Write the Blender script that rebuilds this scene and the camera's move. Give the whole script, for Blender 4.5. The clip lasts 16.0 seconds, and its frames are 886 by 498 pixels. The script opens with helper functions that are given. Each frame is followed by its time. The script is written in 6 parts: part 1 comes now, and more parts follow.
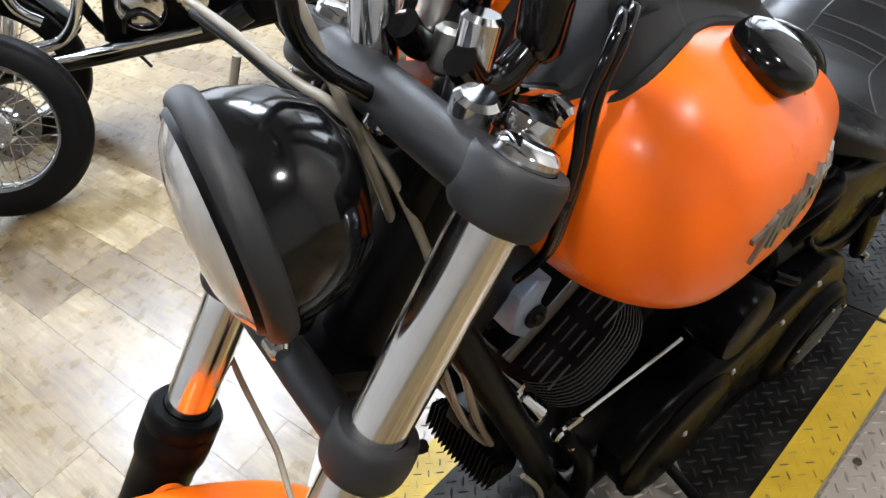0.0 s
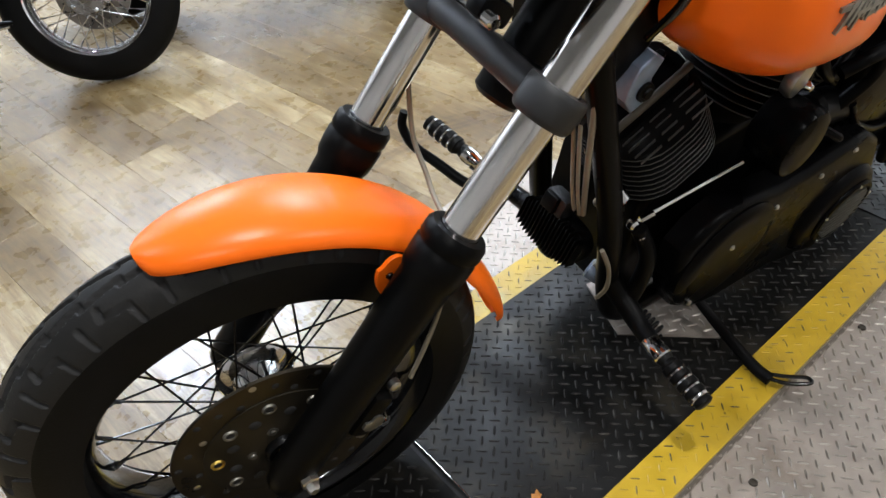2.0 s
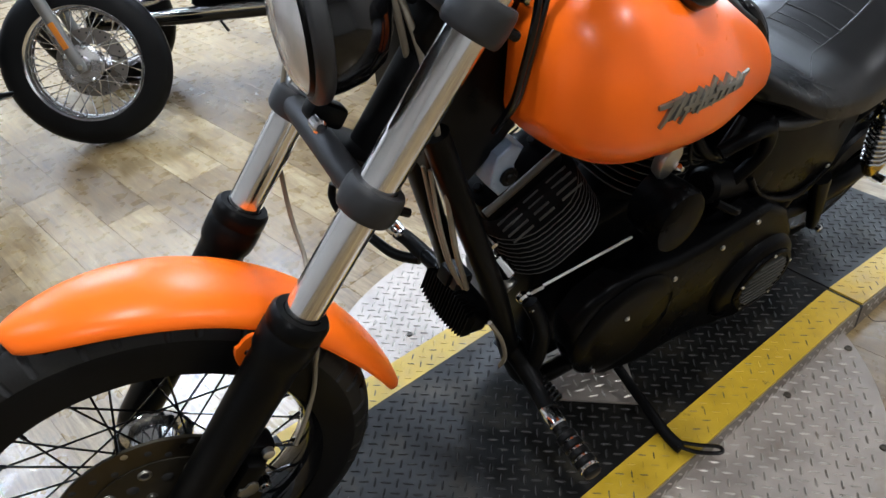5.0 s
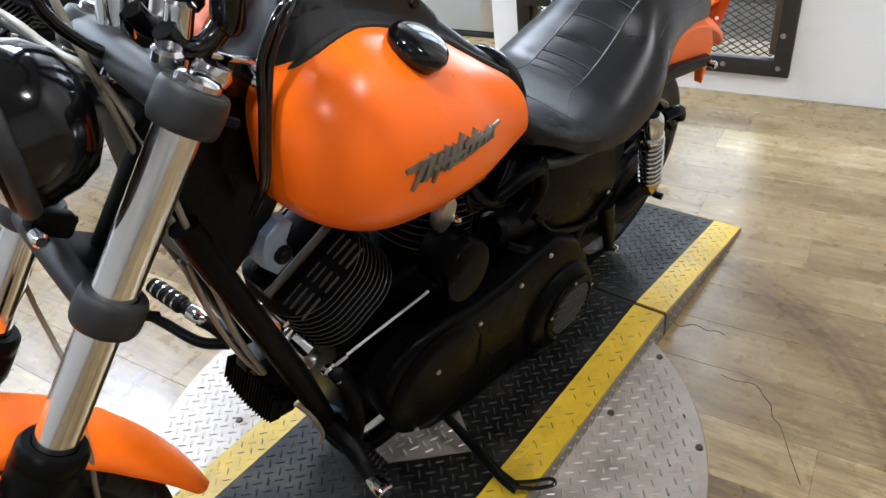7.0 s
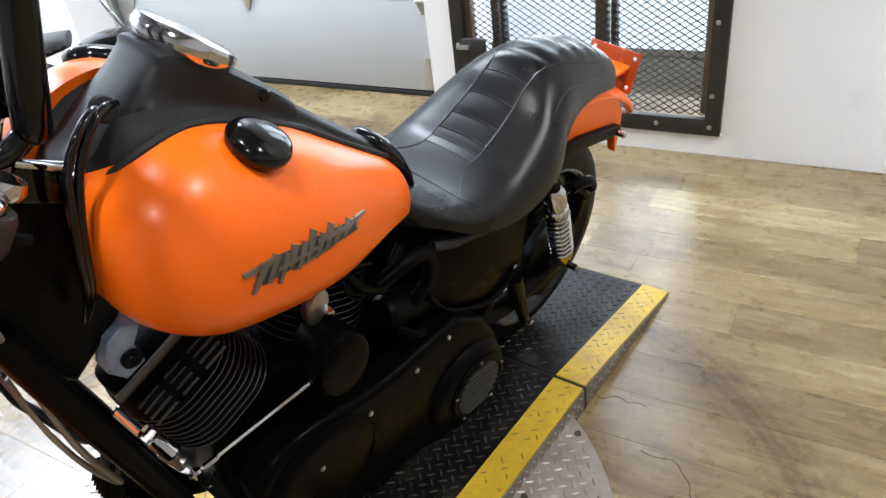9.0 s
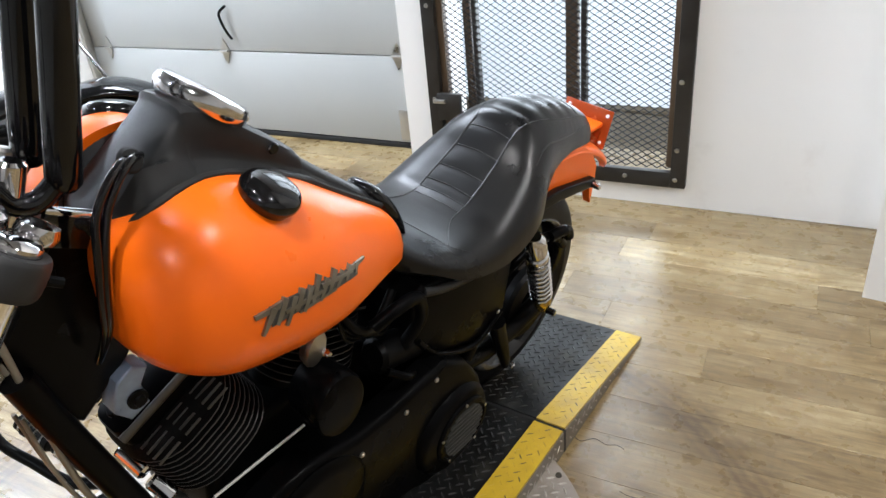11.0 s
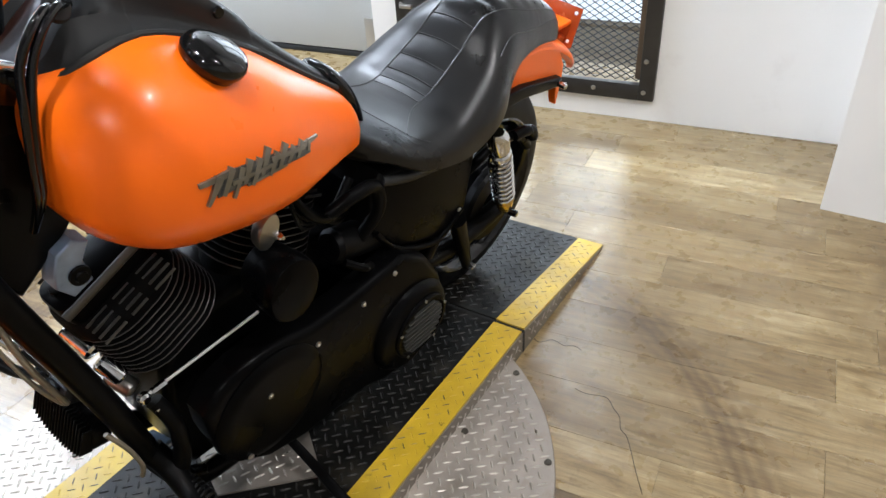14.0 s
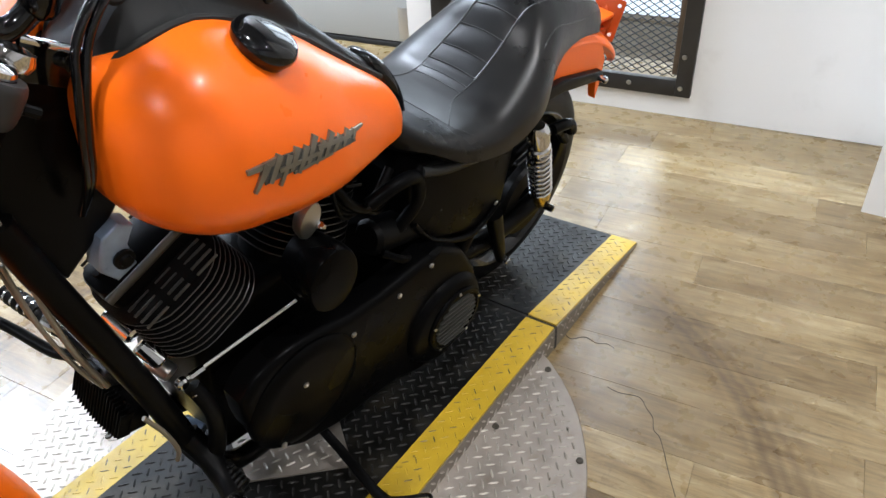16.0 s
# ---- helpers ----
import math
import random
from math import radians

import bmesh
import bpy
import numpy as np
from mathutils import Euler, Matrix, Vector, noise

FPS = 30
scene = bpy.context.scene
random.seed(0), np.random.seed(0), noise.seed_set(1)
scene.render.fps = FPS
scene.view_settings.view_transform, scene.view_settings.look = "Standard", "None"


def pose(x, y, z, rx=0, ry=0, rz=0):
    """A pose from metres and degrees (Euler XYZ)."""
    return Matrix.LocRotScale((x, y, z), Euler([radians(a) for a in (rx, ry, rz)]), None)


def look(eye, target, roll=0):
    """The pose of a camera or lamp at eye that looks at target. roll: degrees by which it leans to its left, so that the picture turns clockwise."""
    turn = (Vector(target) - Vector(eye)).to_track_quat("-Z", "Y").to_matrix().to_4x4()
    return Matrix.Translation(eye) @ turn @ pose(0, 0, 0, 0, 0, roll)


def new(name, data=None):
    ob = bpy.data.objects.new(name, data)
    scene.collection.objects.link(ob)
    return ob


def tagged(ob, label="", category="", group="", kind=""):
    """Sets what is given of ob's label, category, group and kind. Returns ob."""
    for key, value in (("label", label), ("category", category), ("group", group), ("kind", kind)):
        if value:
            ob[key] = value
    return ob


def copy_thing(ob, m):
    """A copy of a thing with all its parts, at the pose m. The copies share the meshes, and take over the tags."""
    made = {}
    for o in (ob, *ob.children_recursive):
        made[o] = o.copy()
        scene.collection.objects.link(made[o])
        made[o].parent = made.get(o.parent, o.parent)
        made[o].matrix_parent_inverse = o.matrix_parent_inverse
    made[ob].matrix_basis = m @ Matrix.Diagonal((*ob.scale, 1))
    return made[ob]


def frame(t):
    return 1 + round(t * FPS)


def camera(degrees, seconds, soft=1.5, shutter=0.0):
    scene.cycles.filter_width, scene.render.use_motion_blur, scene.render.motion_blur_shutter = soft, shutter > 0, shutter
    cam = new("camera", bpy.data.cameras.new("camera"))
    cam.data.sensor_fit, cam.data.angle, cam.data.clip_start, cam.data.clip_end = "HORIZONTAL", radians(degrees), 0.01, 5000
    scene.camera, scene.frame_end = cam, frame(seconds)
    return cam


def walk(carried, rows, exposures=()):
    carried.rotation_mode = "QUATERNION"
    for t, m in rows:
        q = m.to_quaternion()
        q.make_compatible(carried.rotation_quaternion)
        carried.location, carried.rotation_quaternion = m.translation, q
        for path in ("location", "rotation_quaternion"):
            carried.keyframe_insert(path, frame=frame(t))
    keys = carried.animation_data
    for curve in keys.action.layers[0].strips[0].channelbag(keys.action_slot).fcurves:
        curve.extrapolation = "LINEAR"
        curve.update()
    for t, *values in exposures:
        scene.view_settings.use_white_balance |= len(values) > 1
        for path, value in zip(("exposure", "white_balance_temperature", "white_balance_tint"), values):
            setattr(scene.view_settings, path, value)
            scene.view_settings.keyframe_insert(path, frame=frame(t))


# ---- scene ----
cam = camera(64.0, 16.0)
PATH = [
    (0, (0.237, 0.223, 1.272), (1.147, 1.450, -0.019), -12.48),
    (0.5, (0.188, 0.198, 1.247), (1.187, 1.365, -0.034), -11.08),
    (1, (0.020, 0.131, 1.240), (1.028, 1.369, 0.034), -9.31),
    (1.5, (-0.078, 0.103, 1.221), (0.872, 1.322, -0.049), -7.8),
    (2, (-0.127, 0.098, 1.195), (0.778, 1.299, -0.124), -5.18),
    (2.5, (-0.174, 0.098, 1.163), (0.651, 1.262, -0.238), -3.57),
    (3, (-0.204, 0.086, 1.141), (0.579, 1.237, -0.295), -2.49),
    (3.5, (-0.205, 0.068, 1.157), (0.559, 1.279, -0.239), -3.87),
    (4, (-0.167, 0.041, 1.192), (0.609, 1.295, -0.158), -6.87),
    (4.5, (-0.028, -0.026, 1.239), (0.798, 1.276, -0.034), -6.56),
    (5, (0.049, -0.066, 1.250), (0.927, 1.258, 0.035), -7.18),
    (5.2, (0.066, -0.063, 1.251), (0.991, 1.240, 0.050), -7.34),
    (7.3, (0.175, -0.143, 1.256), (1.39, 0.957, 0.11), -7.7),
    (7.5, (0.182, -0.15, 1.253), (1.405, 0.943, 0.108), -7.5),
    (8, (0.217, -0.168, 1.255), (1.455, 0.912, 0.114), -7.2),
    (8.5, (0.282, -0.201, 1.259), (1.552, 0.885, 0.16), -6.5),
    (9, (0.325, -0.215, 1.271), (1.62, 0.887, 0.218), -7.6),
    (9.5, (0.302, -0.214, 1.289), (1.655, 0.887, 0.31), -6.1),
    (9.7, (0.282, -0.219, 1.302), (1.672, 0.861, 0.353), -5.9),
    (11.8, (0.257, -0.214, 1.3), (1.676, 0.827, 0.349), -5.9),
    (12, (0.257, -0.221, 1.298), (1.679, 0.809, 0.34), -6.1),
    (12.5, (0.257, -0.232, 1.278), (1.671, 0.755, 0.265), -5.2),
    (13, (0.255, -0.234, 1.253), (1.656, 0.724, 0.196), -4.4),
    (13.5, (0.255, -0.239, 1.236), (1.64, 0.69, 0.132), -3.7),
    (14, (0.255, -0.233, 1.227), (1.621, 0.703, 0.105), -3.7),
    (14.5, (0.254, -0.23, 1.23), (1.613, 0.73, 0.12), -3.9),
    (15, (0.251, -0.219, 1.226), (1.601, 0.74, 0.104), -3.3),
    (15.5, (0.249, -0.207, 1.224), (1.582, 0.768, 0.096), -3.5),
    (16, (0.247, -0.2, 1.222), (1.57, 0.779, 0.085), -3.3),
]
EXPOSURE = [(0, 0.07, 6200, 10), (1, -0.02, 6150, 10), (2, -0.14, 6150, 10), (3, -0.3, 6200, 10), (4, -0.32, 6100, 10), (5, -0.21, 5850, 10), (7.5, 0.02, 6050, 10), (9, -0.01, 6100, 10), (12, -0.03, 6200, 10), (13, 0.07, 6150, 10), (16, 0.08, 6050, 10)]
walk(cam, [(t, look(eye, target, roll)) for t, eye, target, roll in PATH], EXPOSURE)

# ---- world and light ----
wd = bpy.data.worlds.new("sky")
scene.world = wd
wd.use_nodes = True
wn = wd.node_tree.nodes
sky = wn.new("ShaderNodeTexSky")
sky.sky_type, sky.sun_disc, sky.sun_elevation, sky.sun_rotation = "NISHITA", False, radians(40), radians(60)
wn["Background"].inputs[1].default_value = 0.12
wd.node_tree.links.new(sky.outputs[0], wn["Background"].inputs[0])


def area(name, eye, target, sx, sy, watts, colour=(1, 0.95, 0.88)):
    d = bpy.data.lights.new(name, "AREA")
    d.shape, d.size, d.size_y, d.energy, d.color = "RECTANGLE", sx, sy, watts, colour
    ob = new(name, d)
    ob.matrix_world = look(eye, target)
    return ob


# ---- materials ----
def mat(name, colour, rough=0.5, metal=0.0, coat=0.0, spec=0.5, var=0.15, scale=8.0, bump=0.0, bscale=200.0, rvar=0.1, emit=None, stretch=(1, 1, 1), island=0.0, trans=0.0, coarse=0.1):
    m = bpy.data.materials.new(name)
    m.use_nodes = True
    n, l = m.node_tree.nodes, m.node_tree.links
    b = n["Principled BSDF"]
    b.inputs["Metallic"].default_value = metal
    b.inputs["Coat Weight"].default_value = coat
    b.inputs["Coat Roughness"].default_value = 0.08
    b.inputs["Specular IOR Level"].default_value = spec
    b.inputs["Transmission Weight"].default_value = trans
    tc = n.new("ShaderNodeTexCoord")
    mp = n.new("ShaderNodeMapping")
    mp.inputs["Scale"].default_value = stretch
    l.new(tc.outputs["Object"], mp.inputs[0])
    a, c = n.new("ShaderNodeTexNoise"), n.new("ShaderNodeTexNoise")
    a.inputs["Scale"].default_value, a.inputs["Detail"].default_value = scale, 6
    c.inputs["Scale"].default_value, c.inputs["Detail"].default_value = scale * coarse, 3
    l.new(mp.outputs[0], a.inputs[0])
    l.new(tc.outputs["Object"], c.inputs[0])
    mix = n.new("ShaderNodeMath")
    mix.operation = "ADD"
    l.new(a.outputs[0], mix.inputs[0])
    l.new(c.outputs[0], mix.inputs[1])
    rm = n.new("ShaderNodeMapRange")
    rm.inputs[1].default_value, rm.inputs[2].default_value = 0.6, 1.4
    rm.inputs[3].default_value, rm.inputs[4].default_value = 1 - var, 1 + var
    l.new(mix.outputs[0], rm.inputs[0])
    val = rm.outputs[0]
    if island:
        oi = n.new("ShaderNodeObjectInfo")
        r2 = n.new("ShaderNodeMapRange")
        r2.inputs[3].default_value, r2.inputs[4].default_value = 1 - island, 1 + island
        l.new(oi.outputs["Random"], r2.inputs[0])
        mu = n.new("ShaderNodeMath")
        mu.operation = "MULTIPLY"
        l.new(val, mu.inputs[0])
        l.new(r2.outputs[0], mu.inputs[1])
        val = mu.outputs[0]
    vm = n.new("ShaderNodeVectorMath")
    vm.operation = "SCALE"
    vm.inputs[0].default_value = colour
    l.new(val, vm.inputs["Scale"])
    l.new(vm.outputs[0], b.inputs["Base Color"])
    rr = n.new("ShaderNodeMapRange")
    rr.inputs[1].default_value, rr.inputs[2].default_value = 0.3, 0.7
    rr.inputs[3].default_value, rr.inputs[4].default_value = max(0.02, rough - rvar), min(1, rough + rvar)
    l.new(a.outputs[0], rr.inputs[0])
    l.new(rr.outputs[0], b.inputs["Roughness"])
    if bump:
        bn = n.new("ShaderNodeTexNoise")
        bn.inputs["Scale"].default_value, bn.inputs["Detail"].default_value = bscale, 4
        l.new(mp.outputs[0], bn.inputs[0])
        bp = n.new("ShaderNodeBump")
        bp.inputs["Strength"].default_value, bp.inputs["Distance"].default_value = bump, 0.002
        l.new(bn.outputs[0], bp.inputs["Height"])
        l.new(bp.outputs[0], b.inputs["Normal"])
    if emit:
        b.inputs["Emission Color"].default_value = (*emit[:3], 1)
        b.inputs["Emission Strength"].default_value = emit[3]
    return m


ORANGE = mat("orange satin paint", (0.92, 0.15, 0.004), 0.3, coat=0.1, spec=0.32, var=0.04, rvar=0.03, bump=0.012, bscale=600)
FENDER = mat("orange satin fender paint", (0.92, 0.155, 0.005), 0.32, spec=0.26, var=0.04, rvar=0.03, bump=0.012, bscale=600)
CHROME = mat("chrome", (0.62, 0.62, 0.63), 0.1, 1.0, var=0.05, rvar=0.05)
STEEL = mat("brushed fork steel", (0.8, 0.79, 0.78), 0.13, 1.0, var=0.08, rvar=0.05, stretch=(1, 1, 0.02), scale=60)
DULL = mat("dull zinc", (0.5, 0.49, 0.46), 0.35, 1.0, var=0.15, rvar=0.1)
GLOSS = mat("gloss black paint", (0.003, 0.003, 0.0033), 0.12, coat=0.12, spec=0.35, var=0.2, rvar=0.04)
ROD = mat("bright zinc rod", (0.75, 0.75, 0.74), 0.35, 0.25, var=0.08)
LUG_S = mat("rubbed bright lugs", (0.46, 0.42, 0.375), 0.36, 0.75, var=0.25, scale=30, rvar=0.1)
BLACK = mat("satin black powder coat", (0.0022, 0.0022, 0.0023), 0.36, spec=0.09, var=0.25, bump=0.06, bscale=500)
WRINKLE = mat("black wrinkle finish", (0.003, 0.003, 0.003), 0.5, spec=0.06, var=0.3, bump=0.35, bscale=700)
SMOOTHBLK = mat("smooth black casting", (0.0018, 0.0018, 0.002), 0.32, spec=0.045, var=0.15, bump=0.05, bscale=400)
PLASTIC = mat("black textured plastic", (0.008, 0.0085, 0.0095), 0.45, spec=0.4, var=0.12, bump=0.25, bscale=900)
RUBBER = mat("tyre rubber", (0.0048, 0.0047, 0.0046), 0.4, spec=0.1, var=0.3, bump=0.1, bscale=300)
# paler copy of the tyre rubber: light from above painted onto the tread
TREAD = mat("top-lit tread rubber", (0.0125, 0.0123, 0.0118), 0.48, spec=0.22, var=0.4, bump=0.15, bscale=260)
LEATHER = mat("black seat vinyl", (0.0055, 0.0055, 0.0057), 0.31, spec=0.3, var=0.12, rvar=0.06, bump=0.08, bscale=420)
STITCH = mat("seat piping", (0.022, 0.022, 0.0225), 0.4, spec=0.4, var=0.1)
BADGE = mat("dark pewter badge", (0.1, 0.1, 0.097), 0.4, 0.7, var=0.35, scale=60)
BRASS = mat("brass sleeve", (0.6, 0.42, 0.1), 0.3, 1.0)
ALU = mat("blue-grey alloy", (0.24, 0.31, 0.42), 0.36, 0.3, var=0.45, scale=30)
HOSE = mat("clear sleeved brake line", (0.2, 0.175, 0.13), 0.4, var=0.2, scale=60)
# strong colour mottling imitates bright and dark reflections inside the lamp
LENS = mat("headlamp glass with painted reflections", (0.4, 0.385, 0.37), 0.16, 0.4, coat=0.8, var=0.7, scale=26, rvar=0.1, bump=0.7, bscale=70, stretch=(1, 1, 0.35))
AMBER = mat("amber reflector", (0.5, 0.16, 0.012), 0.15, coat=0.6)
PLATE_D = mat("worn black diamond plate", (0.0085, 0.0082, 0.0076), 0.42, 0.3, spec=0.22, var=0.55, scale=14, rvar=0.12, bump=0.1, bscale=300)
LUG_D = mat("rubbed black lugs", (0.0175, 0.0168, 0.0155), 0.42, 0.4, spec=0.26, var=0.6, scale=14, rvar=0.12)
PLATE_Y = mat("yellow floor paint", (0.47, 0.31, 0.014), 0.42, var=0.26, scale=20, rvar=0.12, bump=0.12, bscale=250)
PLATE_S = mat("bare aluminium diamond plate", (0.36, 0.318, 0.278), 0.48, 0.5, var=0.32, scale=18, rvar=0.12, bump=0.1, bscale=300)
LUG_Y = mat("rubbed yellow lugs", (0.43, 0.28, 0.014), 0.42, var=0.3, scale=20, rvar=0.12)
# aluminium darkened in colour for the dim reflection on the upright side
SKIRT = mat("shade-toned aluminium side skirt", (0.2, 0.175, 0.145), 0.5, 0.4, var=0.4, scale=25, rvar=0.12)
# also stands in for shade in the front tyre's grooves
GAP = mat("black rubber joint", (0.01, 0.01, 0.01), 0.8)
WALL = mat("white wall paint", (0.8, 0.79, 0.77), 0.7, var=0.03, scale=2, bump=0.08, bscale=250)
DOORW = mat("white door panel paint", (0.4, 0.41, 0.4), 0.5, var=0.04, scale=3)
# ceiling is out of view; its grey sets how much light bounces back
CEIL = mat("grey ceiling", (0.25, 0.25, 0.25), 0.8, var=0.06)
GATEM = mat("bare welded steel frame", (0.035, 0.033, 0.031), 0.45, 0.5, var=0.5, scale=12, rvar=0.15)
MESHM = mat("expanded steel mesh", (0.035, 0.036, 0.038), 0.5, 0.5, var=0.3)
GATEBAR = mat("rusty steel bar", (0.1, 0.07, 0.045), 0.55, 0.3, var=0.5)
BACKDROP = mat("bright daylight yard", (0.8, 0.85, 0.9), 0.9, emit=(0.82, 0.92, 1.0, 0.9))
SUB = mat("plank joint", (0.13, 0.1, 0.06), 0.8)
# for walls out of view; grey chosen for bounce light and reflections
FILLWALL = mat("unseen wall bounce grey", (0.5, 0.49, 0.47), 0.8, var=0.08, scale=2)
LAMPM = mat("lamp diffuser", (0.9, 0.9, 0.88), 0.5, emit=(1, 0.99, 0.97, 24))

PANELM = mat("panel diffuser", (0.9, 0.9, 0.9), 0.5, emit=(0.92, 0.98, 1.05, 7))


CLAMP = mat("satin black clamp coat", (0.013, 0.0135, 0.0145), 0.5, spec=0.45, var=0.12, bump=0.12, bscale=800)
FIN = mat("bright fin edges", (0.065, 0.063, 0.06), 0.4, 0.5, spec=0.4, var=0.4)
ROTOR = mat("dark disc steel", (0.07, 0.058, 0.04), 0.35, 0.9, var=0.3, scale=30)
DISC_GREY = mat("grey rotor steel", (0.22, 0.2, 0.175), 0.35, 1.0, var=0.2, rvar=0.1)
ROTORIN = mat("bronze-black carrier", (0.03, 0.025, 0.017), 0.42, 0.6, var=0.3, scale=30)
PEWTER = mat("worn bronze plate", (0.2, 0.19, 0.165), 0.4, 0.8, var=0.4, scale=40)
DIAL = mat("speedometer dial", (0.35, 0.34, 0.33), 0.15, coat=0.8, var=0.25, scale=40)
REDPL = mat("orange-red translucent plastic", (0.45, 0.07, 0.012), 0.25, coat=0.3, trans=0.2)
HOLE_LIGHT = mat("pale daylight hole", (0.85, 0.88, 0.9), 0.6)
FORKGREY = mat("weathered grey fork alloy", (0.17, 0.165, 0.15), 0.45, 0.5, var=0.25)
HUBGREY = mat("scratched grey hub alloy", (0.34, 0.33, 0.32), 0.28, 0.9, var=0.3, scale=40)
YARD = mat("grey yard concrete", (0.42, 0.43, 0.44), 0.8, var=0.2)
LOUVRE = mat("worn louvre edges", (0.055, 0.055, 0.052), 0.42, 0.5, var=0.3)
SCUFF = mat("worn gasket brown", (0.05, 0.043, 0.032), 0.5, 0.3, var=0.4, scale=40)
SPLIT = mat("dark split edge", (0.03, 0.022, 0.014), 0.8, var=0.2)
LEAF = mat("dry orange leaf", (0.5, 0.2, 0.03), 0.6, var=0.3, scale=80)


def plank_mat():
    m = mat("vinyl wood planks", (0.31, 0.225, 0.115), 0.3, var=0.3, scale=16, rvar=0.07, bump=0.08, bscale=60)
    n, l = m.node_tree.nodes, m.node_tree.links
    b = n["Principled BSDF"]
    b.inputs["Specular IOR Level"].default_value = 0.75
    tc, oi, geo = n.new("ShaderNodeTexCoord"), n.new("ShaderNodeObjectInfo"), n.new("ShaderNodeNewGeometry")
    off = n.new("ShaderNodeVectorMath")
    off.operation = "MULTIPLY_ADD"
    l.new(oi.outputs["Random"], off.inputs[0])
    off.inputs[1].default_value = (37, 53, 11)
    l.new(tc.outputs["Object"], off.inputs[2])

    def noise(source, stretch, scale, detail, rough, warp=0.0):
        mp, a = n.new("ShaderNodeMapping"), n.new("ShaderNodeTexNoise")
        mp.inputs["Scale"].default_value = stretch
        l.new(source, mp.inputs[0])
        l.new(mp.outputs[0], a.inputs[0])
        a.inputs["Scale"].default_value, a.inputs["Detail"].default_value = scale, detail
        a.inputs["Roughness"].default_value, a.inputs["Distortion"].default_value = rough, warp
        return a.outputs[0]

    def ramp(source, stops):
        r = n.new("ShaderNodeValToRGB")
        while len(r.color_ramp.elements) < len(stops):
            r.color_ramp.elements.new(0.5)
        for e, (p, c) in zip(r.color_ramp.elements, stops):
            e.position, e.color = p, (*c, 1)
        l.new(source, r.inputs[0])
        return r.outputs[0]

    def times(a, c):
        x = n.new("ShaderNodeMix")
        x.data_type, x.blend_type = "RGBA", "MULTIPLY"
        x.inputs[0].default_value = 1.0
        l.new(a, x.inputs[6])
        l.new(c, x.inputs[7])
        return x.outputs[2]

    broad = ramp(noise(off.outputs[0], (13, 2.0, 1), 2.4, 9, 0.72, 0.7), [(0.24, (0.125, 0.083, 0.034)), (0.4, (0.225, 0.158, 0.067)), (0.56, (0.315, 0.245, 0.13)), (0.7, (0.42, 0.352, 0.215)), (0.82, (0.5, 0.45, 0.33))])
    grain = ramp(noise(off.outputs[0], (60, 3.2, 1), 1.6, 6, 0.7, 0.6), [(0.28, (0.5, 0.46, 0.4)), (0.5, (0.95, 0.94, 0.92)), (0.75, (1.14, 1.14, 1.14))])
    dirt = ramp(noise(geo.outputs["Position"], (1.5, 0.9, 1), 1.4, 5, 0.6, 0.8), [(0.34, (0.54, 0.49, 0.42)), (0.46, (0.8, 0.76, 0.69)), (0.6, (1, 1, 1))])
    tone = ramp(oi.outputs["Random"], [(0.0, (0.64, 0.6, 0.55)), (0.3, (0.92, 0.9, 0.88)), (0.7, (1.04, 1.05, 1.07)), (1.0, (1.24, 1.26, 1.3))])
    # rubber marks swept round one centre by turning wheels
    dist = n.new("ShaderNodeVectorMath")
    dist.operation = "DISTANCE"
    l.new(geo.outputs["Position"], dist.inputs[0])
    dist.inputs[1].default_value = (0.882, 0.654, 0)
    wob = n.new("ShaderNodeMath")
    wob.operation = "MULTIPLY_ADD"
    l.new(noise(geo.outputs["Position"], (1, 1, 1), 2.5, 5, 0.7), wob.inputs[0])
    wob.inputs[1].default_value = 0.075
    l.new(dist.outputs["Value"], wob.inputs[2])
    near = n.new("ShaderNodeMapRange")
    near.inputs[1].default_value, near.inputs[2].default_value = 0.898, 1.138
    l.new(wob.outputs[0], near.inputs[0])
    mark = ramp(near.outputs[0], [(0.0, (1, 1, 1)), (0.22, (0.9, 0.87, 0.82)), (0.3, (0.72, 0.66, 0.58)), (0.34, (0.9, 0.87, 0.82)), (0.42, (0.5, 0.44, 0.37)), (0.46, (0.74, 0.69, 0.62)), (0.51, (0.55, 0.49, 0.42)), (0.56, (0.88, 0.85, 0.8)), (0.62, (0.62, 0.56, 0.49)), (0.68, (0.9, 0.88, 0.85)), (0.73, (0.76, 0.72, 0.66)), (0.78, (0.94, 0.93, 0.92)), (1.0, (1, 1, 1))])
    saw = ramp(noise(off.outputs[0], (5, 16, 1), 3.2, 4, 0.7, 0.6), [(0.3, (0.84, 0.81, 0.77)), (0.42, (1, 1, 1)), (0.6, (1.05, 1.05, 1.05))])
    blot = ramp(noise(off.outputs[0], (2.2, 0.9, 1), 14, 4, 0.7, 0.4), [(0.28, (0.74, 0.7, 0.64)), (0.42, (0.98, 0.97, 0.96)), (0.7, (1.06, 1.06, 1.06))])
    scratch = ramp(noise(geo.outputs["Position"], (14, 0.8, 1), 6.0, 3, 0.6, 1.2), [(0.6, (1, 1, 1)), (0.66, (1.2, 1.22, 1.26)), (0.72, (1, 1, 1))])
    l.new(times(times(times(times(times(times(times(broad, saw), blot), grain), dirt), tone), mark), scratch), b.inputs["Base Color"])
    return m


PLANK = plank_mat()


